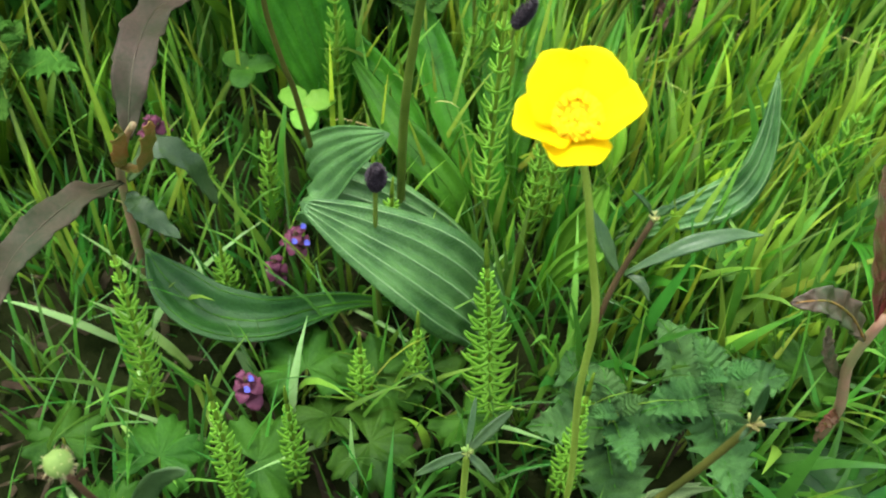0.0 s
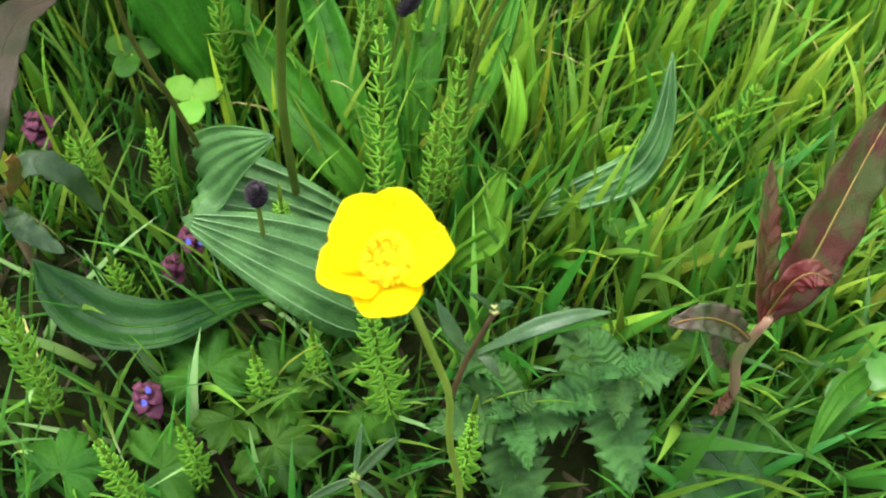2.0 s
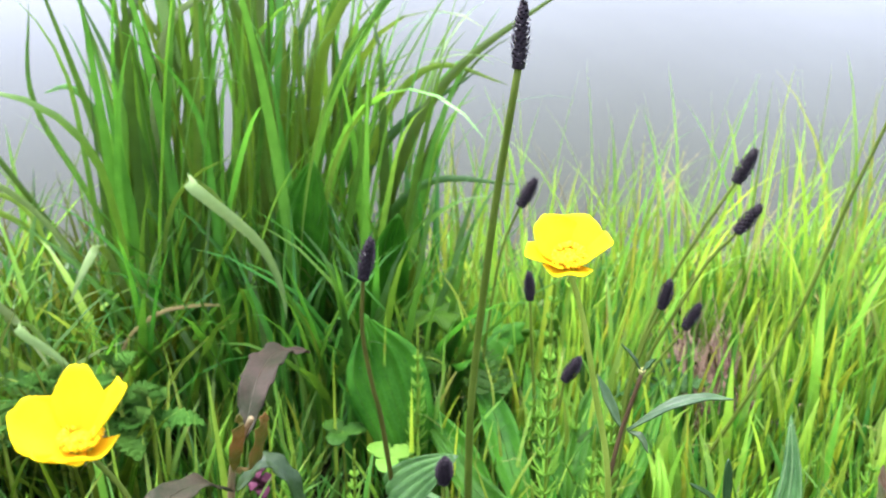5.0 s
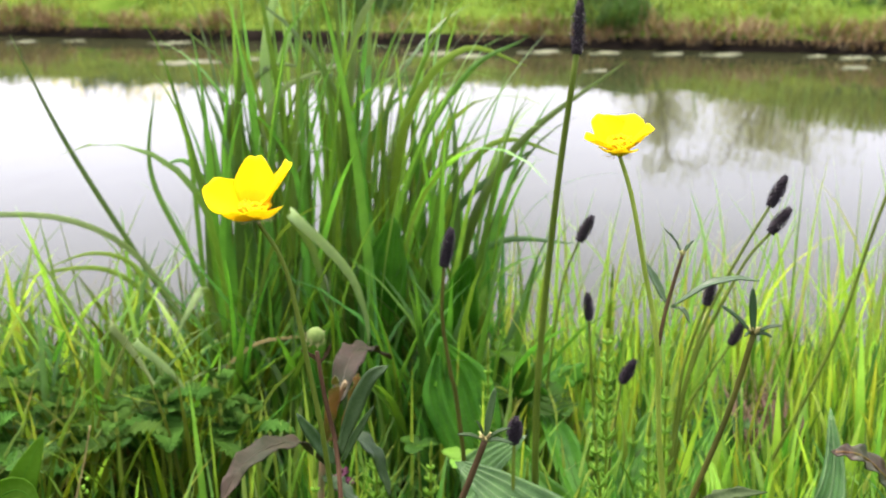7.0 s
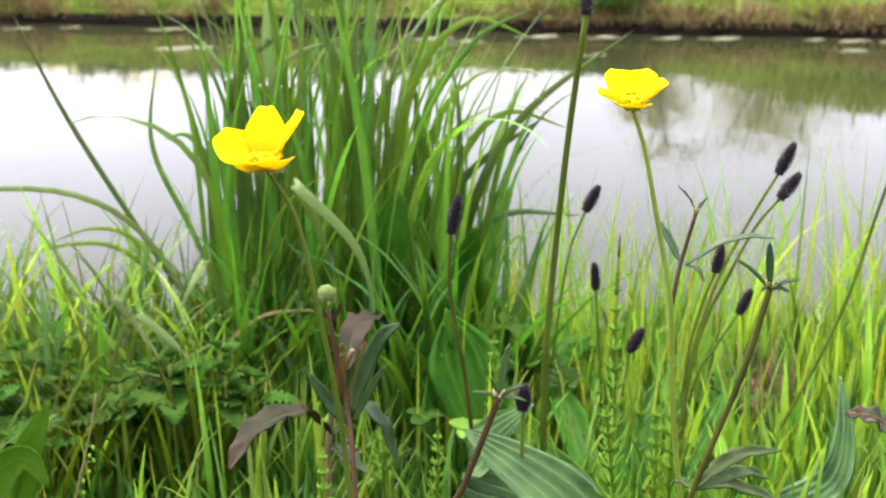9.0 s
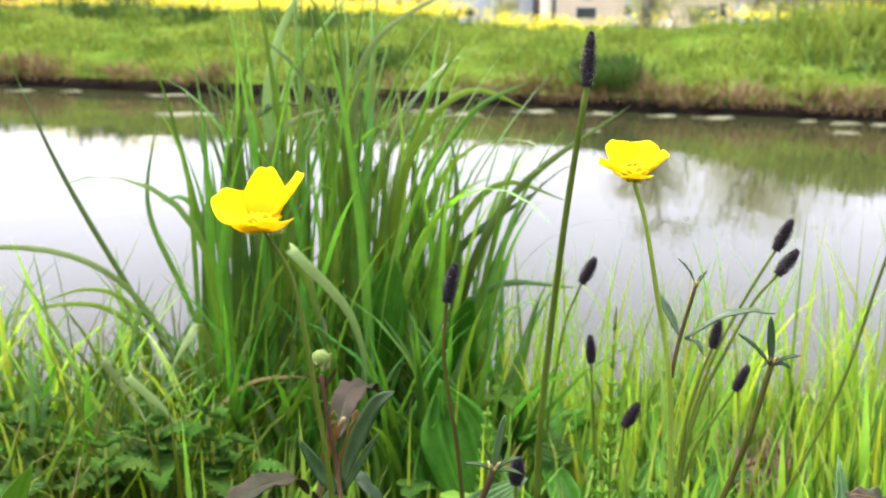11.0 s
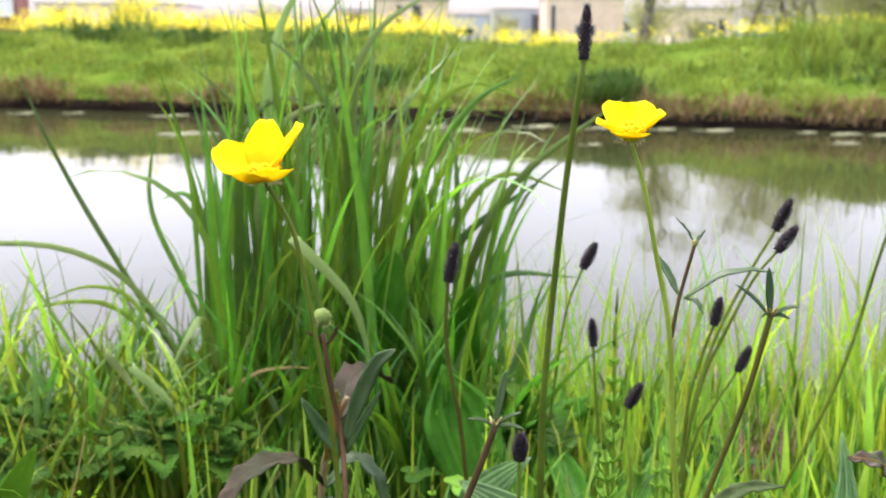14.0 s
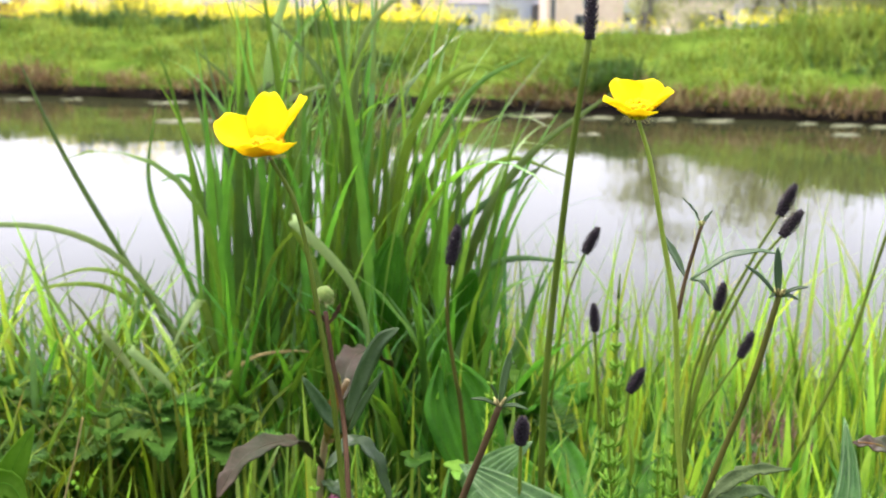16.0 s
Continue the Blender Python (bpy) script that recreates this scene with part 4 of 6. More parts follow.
# ---- buttercups ----
def petal(bm, centre, axis, az, length, width, rise, curl, notch=0.04, roll=0.0, deep=0.16):
    """A broad cupped petal growing from the flower's centre; rise is its angle above the flower's plane."""
    axis = Vector(axis).normalized()
    ex = (Vector((1, 0, 0)) - axis * axis.x).normalized()
    ey = axis.cross(ex)
    out = ex * math.cos(az) + ey * math.sin(az)
    side = axis.cross(out)
    nu, nv = 12, 12
    along = bm.verts.layers.float.new("along")
    rows = []
    q = Vector(centre)
    line = []
    for i in range(nu + 1):
        u = i / nu
        ang = rise + curl * (u - 0.25)
        line.append((q.copy(), ang))
        q = q + (out * math.cos(ang) + axis * math.sin(ang)) * (length / nu)
    for i, (c, ang) in enumerate(line):
        u = i / nu
        w = width * 0.5 * (0.18 + 0.82 * math.sin(math.pi * (0.04 + 0.60 * u)) ** 0.9)
        row = []
        for j in range(nv + 1):
            v = 2 * j / nv - 1
            back = length * (0.36 * abs(v) ** 2.4 * u ** 1.6 + notch * max(0, 1 - abs(v) * 5) * u ** 6 + 0.014 * math.sin(9 * v + az * 5) * u ** 4)
            nor = axis * math.cos(ang) - out * math.sin(ang)
            across = side * math.cos(roll * u ** 0.5) - nor * math.sin(roll * u ** 0.5)
            nor = nor * math.cos(roll * u ** 0.5) + side * math.sin(roll * u ** 0.5)
            cup = width * deep * v * v * (0.4 + 0.6 * u)
            row.append(bm.verts.new(c + across * v * w - (out * math.cos(ang) + axis * math.sin(ang)) * back + nor * (cup + 0.0006 * math.sin(5 * v + az * 3) * u)))
            row[-1][along] = u
        rows.append(row)
    for a, b in zip(rows, rows[1:]):
        for j in range(nv):
            bm.faces.new((a[j], a[j + 1], b[j + 1], b[j]))


def blossom(parent, centre, axis, petals, core):
    """Petals, stamens, green carpels and hairy sepals of one buttercup flower."""
    axis = Vector(axis).normalized()
    ex = (Vector((1, 0, 0)) - axis * axis.x).normalized()
    ey = axis.cross(ex)
    c = Vector(centre)
    for az, length, width, rise, curl, off, *more in petals:
        bm = bmesh.new()
        petal(bm, c + axis * off, axis, az, length, width, rise, curl, 0.012, *more)
        ob = part("petal", bm, M_PETAL, parent)
        mod = ob.modifiers.new("thickness", "SOLIDIFY")
        mod.thickness = 0.0002
    r = random.Random(61)
    bm = bmesh.new()
    for i in range(110):
        a = i * 2.39996
        s = core * (0.60 + 0.42 * (i / 110) ** 0.7)
        d = ex * math.cos(a) + ey * math.sin(a)
        foot = c + d * core * 0.35
        top = c + d * s + axis * (core * (1.0 - 0.35 * (i / 110)) + r.gauss(0, 0.0002))
        tube(bm, [foot, foot.lerp(top, 0.5) + axis * 0.0003, top], 0.00014, 0.00014, 3, 4)
        tube(bm, [top - axis * 0.0003 - d * 0.0003, top, top + d * 0.0006 + axis * 0.0007], 0.00052, 0.00042, 3, 6)
    tagged(part("stamen_ring", bm, M_STAMEN, parent, "ring of yellow stamens"), kind="stuff")
    bm = bmesh.new()
    for i in range(90):
        a = i * 2.39996
        s = core * 0.74 * (i / 90) ** 0.5
        d = ex * math.cos(a) + ey * math.sin(a)
        h = core * 0.92 * (1 - 0.25 * (i / 90))
        tube(bm, [c + d * s * 0.7, c + d * s + axis * h * 0.7, c + d * s * 1.12 + axis * h], 0.00062, 0.00030, 3, 5)
    tagged(part("carpel_cone", bm, M_CARPEL, parent, "greenish-yellow central carpels"), kind="stuff")
    for k in range(5):
        a = k * 1.2566 + 0.4
        d = ex * math.cos(a) + ey * math.sin(a)
        leaf_part("sepal", parent, M_SEPAL, [c - axis * 0.0003, c + d * 0.0020 + axis * 0.0003, c + d * 0.0036 + axis * 0.0014], 0.0024, up=tuple(-axis), nu=6, nv=4, shape=0.7, base=0.5, thick=0.0002)
    bm = bmesh.new()
    for k in range(90):
        a = r.uniform(0, 6.28)
        d = ex * math.cos(a) + ey * math.sin(a)
        o = c + d * r.uniform(0.001, 0.0045) - axis * 0.0002
        tube(bm, [o, o + (d * 0.9 - axis * 0.55 + Vector((r.gauss(0, 0.4), r.gauss(0, 0.4), 0))) * 0.0014], 0.00005, 0.00003, 1, 3, False)
    tagged(part("hair_fringe", bm, M_CUT, parent, "fine pale hairs under the flower"), kind="stuff")


right_cup = thing("buttercup", (0.045, -0.022, 0.0), "yellow buttercup in full bloom on a slender green stem", "buttercup", "buttercups on the bank")
blossom(right_cup, (0.0132, -0.0190, 0.2508), (-0.05, -0.20, 1.0),
        [(math.radians(a), ln * 0.95, wd * 0.94, math.radians(ri), math.radians(cu), of) for a, ln, wd, ri, cu, of in
         ((-4, 0.0136, 0.0128, 34, 12, 0.0008), (58, 0.0145, 0.0156, 44, 6, 0.0), (132, 0.0145, 0.0152, 44, 6, 0.0008), (192, 0.0139, 0.0126, 27, 10, 0.0004), (258, 0.0126, 0.0134, 20, 24, 0.0))], 0.0044)
bm = bmesh.new()
tube(bm, [(0.046, -0.022, -0.01), (0.040, -0.022, 0.08), (0.0315, -0.022, 0.146), (0.028, -0.023, 0.187), (0.0225, -0.022, 0.214), (0.0175, -0.0212, 0.237), (0.0132, -0.0191, 0.2504)], 0.00112, 0.00066, 34, 9)
stem_ob = part("stem", bm, M_STEM, right_cup)
bm = bmesh.new()
tube(bm, [(0.0285, -0.023, 0.187), (0.031, -0.020, 0.199), (0.036, -0.0165, 0.2165)], 0.0007, 0.0006, 10, 8)
part("side_branch", bm, M_PURPLE_STALK, right_cup, "dark purple side branch with a cut tip")
bm = bmesh.new()
for k in range(6):
    a = k * 1.05
    tube(bm, [(0.036, -0.0165, 0.2160), (0.036 + 0.0010 * math.cos(a), -0.0165 + 0.0010 * math.sin(a), 0.2178)], 0.0006, 0.0003, 2, 5)
part("cut_tip", bm, M_NODE, right_cup, "pale broken branch tip")
for pts, wd in (([(0.0330, -0.0185, 0.199), (0.044, -0.0175, 0.2065), (0.054, -0.0165, 0.2085), (0.0625, -0.0165, 0.2075)], 0.0036),
                ([(0.0320, -0.0185, 0.199), (0.0285, -0.015, 0.2065), (0.0255, -0.010, 0.2120)], 0.0034),
                ([(0.0360, -0.0165, 0.217), (0.0335, -0.0160, 0.2215), (0.0300, -0.0150, 0.2250)], 0.0011),
                ([(0.0360, -0.0165, 0.217), (0.0375, -0.0165, 0.2195), (0.0390, -0.0170, 0.2215)], 0.0016),
                ([(0.0335, -0.0185, 0.199), (0.0365, -0.021, 0.1990), (0.0385, -0.0235, 0.1950)], 0.0022)):
    leaf_part("narrow_leaf", right_cup, M_NARROW, pts, wd, up=(0.1, -0.15, 1), nu=18, nv=6, shape=0.95, base=0.3, fold=0.3, wave=0.00015, waves=3)

left_cup = thing("buttercup", (-0.066, -0.085, 0.0), "cup-shaped yellow buttercup on a bent green stem with a side bud", "buttercup", "buttercups on the bank")
blossom(left_cup, (-0.0915, -0.0830, 0.2453), (-0.03, 0.0, 1.0),
        [(math.radians(a), ln * 1.04, wd * 1.04, math.radians(ri), math.radians(cu), of, math.radians(ro), dp) for a, ln, wd, ri, cu, of, ro, dp in
         ((172, 0.0146, 0.0128, 32, 12, 0.0004, 42, 0.14), (90, 0.0160, 0.0104, 66, 6, 0.0, 0, 0.12), (6, 0.0166, 0.0092, 53, 8, 0.0004, -16, 0.14),
          (226, 0.0102, 0.0134, 4, 70, 0.0, 0, 0.26), (294, 0.0100, 0.0132, 6, 70, 0.0003, 0, 0.26))], 0.0038)
bm = bmesh.new()
tube(bm, [(-0.064, -0.079, -0.01), (-0.0711, -0.080, 0.119), (-0.0752, -0.081, 0.1740), (-0.0793, -0.082, 0.2030), (-0.0823, -0.082, 0.2213), (-0.0854, -0.082, 0.2338), (-0.0913, -0.083, 0.2447)], 0.00088, 0.00054, 34, 9)
part("stem", bm, M_STALK, left_cup)
bm = bmesh.new()
tube(bm, [(-0.0702, -0.080, 0.10), (-0.0735, -0.062, 0.142), (-0.0760, -0.051, 0.163), (-0.0790, -0.051, 0.180), (-0.0810, -0.051, 0.1955)], 0.00085, 0.00065, 18, 8)
part("side_branch", bm, M_PINK_STALK, left_cup, "greyish-pink side branch")
bm = bmesh.new()
bmesh.ops.create_icosphere(bm, subdivisions=3, radius=0.0027, matrix=Matrix.Translation((-0.0812, -0.051, 0.2005)))
for v in bm.verts:
    d = (v.co - Vector((-0.0812, -0.051, 0.2005)))
    v.co = v.co + d * 0.06 * math.sin(d.normalized().x * 9) * math.sin(d.normalized().z * 9)
part("bud", bm, M_BUD, left_cup, "round green closed bud")
bm = bmesh.new()
hair_random = random.Random(64)
for k in range(70):
    d = Vector((hair_random.gauss(0, 1), hair_random.gauss(0, 1), hair_random.gauss(-0.5, 0.8))).normalized()
    o = Vector((-0.0812, -0.051, 0.2005)) + d * 0.0026
    tube(bm, [o, o + (d + Vector((0, 0, -0.3))) * 0.0011], 0.00005, 0.00002, 1, 3, False)
tagged(part("hair_fringe", bm, M_CUT, left_cup, "fine pale hairs on the bud"), kind="stuff")
for pts, wd, mat in (([(-0.0755, -0.051, 0.160), (-0.0710, -0.050, 0.174), (-0.0655, -0.050, 0.186), (-0.0595, -0.051, 0.1910)], 0.0048, M_NARROW),
                     ([(-0.0760, -0.051, 0.158), (-0.0810, -0.052, 0.165), (-0.0875, -0.054, 0.1765)], 0.0042, M_NARROW),
                     ([(-0.0745, -0.051, 0.158), (-0.0700, -0.052, 0.168), (-0.0640, -0.053, 0.1785)], 0.0022, M_NARROW),
                     ([(-0.0800, -0.051, 0.192), (-0.0830, -0.051, 0.1945), (-0.0860, -0.052, 0.1965)], 0.0011, M_PURPLE_STALK),
                     ([(-0.0800, -0.051, 0.192), (-0.0780, -0.051, 0.1950), (-0.0765, -0.052, 0.1985)], 0.0011, M_PURPLE_STALK)):
    leaf_part("narrow_leaf", left_cup, mat, pts, wd, up=(0.1, -0.8, 0.6), nu=12, nv=4, shape=0.6, base=0.3, fold=0.3, wave=0.0003)


# ---- ribwort plantain flower stalks ----
def plantain_stalk(foot, points, head_base, head_tip, radius, label, thick=0.0011, material=None, specks=0, seed=1):
    r = random.Random(seed)
    st = thing("plantain_stalk", foot, label, "plantain", "plantain flower stalks")
    bm = bmesh.new()
    tube(bm, [foot, *points, head_base], thick * 1.02, thick * 0.68, 26, 8)
    part("stalk", bm, material or M_STALK, st)
    radius *= 1.05
    a, b = Vector(head_base), Vector(head_tip)
    ax = (b - a).normalized()
    ex = ax.orthogonal().normalized()
    ey = ax.cross(ex)
    ln = (b - a).length

    def girth(u):
        return radius * (math.sin(math.pi * (0.10 + 0.84 * u)) ** 0.62) * (1.08 - 0.30 * u)

    bm = bmesh.new()
    tube(bm, [a, b - ax * ln * 0.05], radius * 0.6, radius * 0.4, 6, 8)
    count = int(90 + 2200 * ln)
    for i in range(count):
        u = (i + 0.5) / count
        t = i * 2.39996
        d = ex * math.cos(t) + ey * math.sin(t)
        g = girth(u)
        o = a + ax * ln * u
        s = radius * 0.34
        k = [o + d * g * 0.55 - ax * s * 0.6, o + d * g * 0.8 + (ax.cross(d)) * s * 0.6, o + d * g * 0.8 - (ax.cross(d)) * s * 0.6, o + d * g * (1.0 + r.uniform(-0.05, 0.08)) + ax * s * 1.0]
        v = [bm.verts.new(q) for q in k]
        bm.faces.new((v[0], v[1], v[3]))
        bm.faces.new((v[0], v[3], v[2]))
        bm.faces.new((v[1], v[2], v[3]))
    part("flower_head", bm, M_HEAD, st, "dark scaly flower head")
    if specks:
        bm = bmesh.new()
        for i in range(specks):
            u, t = r.uniform(0.02, 0.75), r.uniform(0, 6.28)
            d = ex * math.cos(t) + ey * math.sin(t)
            o = a + ax * ln * u + d * girth(u) * 1.02
            bmesh.ops.create_icosphere(bm, subdivisions=1, radius=radius * r.uniform(0.03, 0.06), matrix=Matrix.Translation(o))
        tagged(part("anther_dust", bm, M_ANTHER, st, "tiny pale anthers"), kind="stuff")
    return st


plantain_stalk((0.004, 0.125, -0.01), [(0.001, 0.110, 0.083), (0.001, 0.100, 0.137), (0.005, 0.085, 0.216)], (0.0100, 0.075, 0.2735), (0.0112, 0.078, 0.2945), 0.0034,
               "tallest plantain stalk with a long dark head", 0.0018, None, 50, 1)
plantain_stalk((0.078, 0.185, -0.01), [(0.089, 0.190, 0.073), (0.100, 0.190, 0.122), (0.116, 0.190, 0.159)], (0.1290, 0.190, 0.1840), (0.1360, 0.190, 0.2000), 0.0042, "slanting plantain stalk with a dark head", 0.0012, None, 12, 2)
plantain_stalk((0.074, 0.140, -0.01), [(0.075, 0.139, 0.075), (0.082, 0.139, 0.118), (0.091, 0.139, 0.141), (0.103, 0.139, 0.168)], (0.1140, 0.139, 0.1830), (0.1225, 0.139, 0.1950), 0.0038, "slanting plantain stalk with a greyish dark head", 0.0011, None, 16, 3)
plantain_stalk((-0.025, 0.140, -0.01), [(-0.036, 0.126, 0.094), (-0.040, 0.124, 0.117), (-0.044, 0.124, 0.145)], (-0.0432, 0.124, 0.1705), (-0.0398, 0.124, 0.1885), 0.0039, "upright plantain stalk with an egg-shaped dark head", 0.0012, M_STALK_BROWN, 6, 4)
plantain_stalk((0.016, 0.240, -0.01), [(0.018, 0.234, 0.055), (0.021, 0.234, 0.090), (0.026, 0.234, 0.128)], (0.0345, 0.234, 0.1530), (0.0415, 0.234, 0.1675), 0.0042, "thin plantain stalk with a pointed dark head", 0.0010, None, 0, 5)
plantain_stalk((0.044, 0.200, -0.01), [(0.043, 0.200, 0.049), (0.040, 0.200, 0.082)], (0.0372, 0.200, 0.1170), (0.0358, 0.200, 0.1320), 0.0035, "short plantain stalk with a narrow dark head", 0.0010, None, 0, 6)
plantain_stalk((0.072, 0.140, -0.01), [(0.075, 0.140, 0.094), (0.080, 0.140, 0.126)], (0.0862, 0.140, 0.1460), (0.0885, 0.140, 0.1592), 0.0036, "short plantain stalk with an oval dark head", 0.0011, None, 0, 7)
plantain_stalk((0.080, 0.185, -0.01), [(0.091, 0.185, 0.066), (0.101, 0.185, 0.088)], (0.1125, 0.185, 0.1080), (0.1185, 0.185, 0.1215), 0.0037, "curved plantain stalk with an oval dark head", 0.0010, None, 0, 8)
plantain_stalk((0.044, 0.158, -0.01), [(0.045, 0.157, 0.05)], (0.0490, 0.156, 0.0980), (0.0552, 0.156, 0.1100), 0.0040, "low plantain stalk with a tilted dark head", 0.0010, None, 0, 9)
plantain_stalk((-0.008, 0.083, -0.01), [(-0.011, 0.081, 0.05)], (-0.0115, 0.081, 0.1005), (-0.0110, 0.080, 0.1125), 0.0042, "low plantain stalk with a round black head", 0.0012, None, 0, 10)
plantain_stalk((0.112, 0.200, -0.01), [(0.130, 0.200, 0.0), (0.151, 0.200, 0.043), (0.175, 0.200, 0.106), (0.190, 0.200, 0.171)], (0.207, 0.200, 0.235), (0.212, 0.200, 0.252), 0.0038, "long leaning plantain stalk with a dark head", 0.0013, None, 0, 11)


# ---- cut stems with leaflets ----
def cut_stem(points, node, leaflets, label, material, thick, node_material=None, leaf_material=None):
    st = thing("cut_stem", points[0], label, "wild stem", "cut flower stems")
    bm = bmesh.new()
    tube(bm, [*points, node], thick, thick * 0.9, 20, 8)
    part("stem", bm, material, st)
    bm = bmesh.new()
    r = random.Random(len(label))
    for k in range(9):
        a = k * 0.7
        d = Vector((math.cos(a), math.sin(a), 0.5 + r.random()))
        tube(bm, [node, Vector(node) + d * 0.0018], thick * 0.6, thick * 0.3, 2, 5)
    tagged(part("broken_node", bm, node_material or M_NODE, st, "pale broken node"), kind="stuff")
    for tip, wd in leaflets:
        mid = Vector(node).lerp(Vector(tip), 0.5) + Vector((0, 0, 0.001))
        leaf_part("leaflet", st, leaf_material or M_NARROW, [node, mid, tip], wd * 0.8, up=(0.1, -0.7, 0.7), nu=10, nv=4, shape=0.6, base=0.3, fold=0.3)
    return st


stout = cut_stem([(0.010, -0.050, -0.01), (0.020, -0.054, 0.09), (0.032, -0.057, 0.142), (0.043, -0.057, 0.177)], (0.0490, -0.057, 0.2035),
         [((0.0483, -0.055, 0.2175), 0.0028), ((0.0385, -0.058, 0.2130), 0.0014), ((0.0570, -0.058, 0.2068), 0.0012), ((0.0545, -0.058, 0.2030), 0.0012), ((0.0455, -0.060, 0.2040), 0.001)],
         "stout cut stem with a broken tip and small leaflets", M_STALK_BROWN, 0.00100)
for pts, wd in (([(0.031, -0.0565, 0.138), (0.040, -0.053, 0.145), (0.048, -0.051, 0.148), (0.060, -0.050, 0.148)], 0.0060),
                ([(0.031, -0.0565, 0.138), (0.042, -0.053, 0.141), (0.050, -0.050, 0.141), (0.057, -0.048, 0.137)], 0.0052),
                ([(0.031, -0.0565, 0.138), (0.042, -0.050, 0.137), (0.054, -0.045, 0.131), (0.066, -0.040, 0.123)], 0.0058),
                ([(0.031, -0.0565, 0.138), (0.028, -0.052, 0.139), (0.026, -0.047, 0.135)], 0.0036)):
    leaf_part("stem_leaf", stout, M_STEM_LEAF, pts, wd * 0.72, up=(0.1, -0.6, 0.8), nu=24, nv=6, shape=0.8, base=0.2, fold=0.4, wave=0.0005, teeth=4, tooth=0.30)
cut_stem([(-0.060, -0.060, -0.01), (-0.048, -0.060, 0.115), (-0.040, -0.060, 0.142), (-0.035, -0.060, 0.156)], (-0.0300, -0.060, 0.1705),
         [((-0.0270, -0.058, 0.1870), 0.0026), ((-0.0385, -0.062, 0.1735), 0.0012), ((-0.0325, -0.061, 0.1775), 0.0009), ((-0.0225, -0.061, 0.1752), 0.0012), ((-0.0215, -0.061, 0.1700), 0.0013)],
         "reddish-brown cut stem with thin leaflets at its tip", M_PURPLE_STALK, 0.0011)
cut_stem([(0.012, -0.012, -0.01), (0.010, -0.013, 0.05)], (0.0080, -0.014, 0.0930),
         [((-0.008, -0.017, 0.086), 0.0042), ((0.022, -0.006, 0.103), 0.0048), ((0.017, -0.021, 0.083), 0.0034), ((0.012, 0.000, 0.102), 0.0026)],
         "low green stem with a bud and spreading leaflets", M_STEM, 0.0012, M_BUD, M_NARROW)


# ---- broad leaves ----
def plantain_leaf(points, width, label, material=None, veins=5, vein_material=None, **k):
    """A ribbed leaf: the blade and its raised lengthwise veins."""
    lf = thing("plantain_leaf", points[0], label, "leaf", "ribwort plantain leaves")
    args = dict(nu=26, nv=28, shape=0.85, base=0.16, fold=0.18, ribs=5, rib_height=0.0007, wave=0.0012, waves=2.0, peak=0.5, up=(0, -0.3, 1))
    args.update(k)
    leaf_part("blade", lf, material or M_LEAF_BLUE, points, width, **args)
    frame_args = {q: v for q, v in args.items() if q != "nv"}
    place = leaf_frame(points, width, **frame_args)
    for j in range(veins):
        v = (2 * j / (veins - 1) - 1) * 0.8 if veins > 1 else 0.0
        bm = bmesh.new()
        line = [place(i, v, 0.0001) for i in range(args["nu"])]
        tube(bm, line[1::3] + [line[-1]], 0.0006 if abs(v) < 0.1 else 0.0004, 0.00015, 20, 5)
        part("midrib" if abs(v) < 0.1 else "vein", bm, vein_material or M_VEIN, lf)
    return lf


plantain_leaf([(0.038, 0.068, -0.008), (0.030, 0.069, 0.028), (0.014, 0.069, 0.055), (-0.009, 0.075, 0.074), (-0.038, 0.085, 0.089)], 0.039, "broad ribbed blue-green plantain leaf with pale veins", peak=0.46, rib_height=0.0014, fold=0.10, up=(0.15, -0.5, 1), shape=0.75)
plantain_leaf([(0.044, 0.100, 0.008), (0.018, 0.107, 0.030), (-0.008, 0.114, 0.044), (-0.029, 0.120, 0.050), (-0.031, 0.121, 0.056), (-0.020, 0.120, 0.070), (-0.003, 0.114, 0.088)], 0.034, "ribbed plantain leaf folded back on itself", M_LEAF_BLUE, peak=0.60, across=(0.05, 0.80, 0.60), nu=40, shape=0.8, fold=0.08, wave=0.0004, rib_height=0.0013)
plantain_leaf([(0.004, 0.090, 0.004), (-0.026, 0.083, 0.022), (-0.052, 0.072, 0.033), (-0.074, 0.075, 0.036), (-0.090, 0.088, 0.040), (-0.099, 0.101, 0.043)], 0.022, "wavy dark green plantain leaf lying sideways", M_DARK_LEAF, 3, M_LEAF, fold=0.55, wave=0.0012, ribs=3, rib_height=0.0006, up=(0.1, -0.2, 1), peak=0.66, shape=1.1)
plantain_leaf([(-0.018, 0.178, 0.0), (-0.024, 0.186, 0.038), (-0.035, 0.202, 0.072), (-0.046, 0.216, 0.101)], 0.042, "broad upright plantain leaf facing the path", M_LEAF, 7, M_LEAF, fold=0.30, up=(0.1, -1, 0.5), shape=1.3, peak=0.66, rib_height=0.0014)
plantain_leaf([(-0.045, 0.275, 0.0), (-0.040, 0.270, 0.06), (-0.034, 0.265, 0.10), (-0.028, 0.260, 0.137)], 0.032, "dark upright plantain leaf beside the grass tuft", M_LEAF, 5, M_LEAF, up=(0.6, -1, 0.2), shape=0.7)
plantain_leaf([(-0.085, 0.315, 0.0), (-0.088, 0.31, 0.06), (-0.084, 0.305, 0.11), (-0.076, 0.305, 0.150)], 0.036, "dark shaded plantain leaf in the grass tuft", M_LEAF, 5, M_LEAF, up=(-0.3, -1, 0.2), shape=0.7)
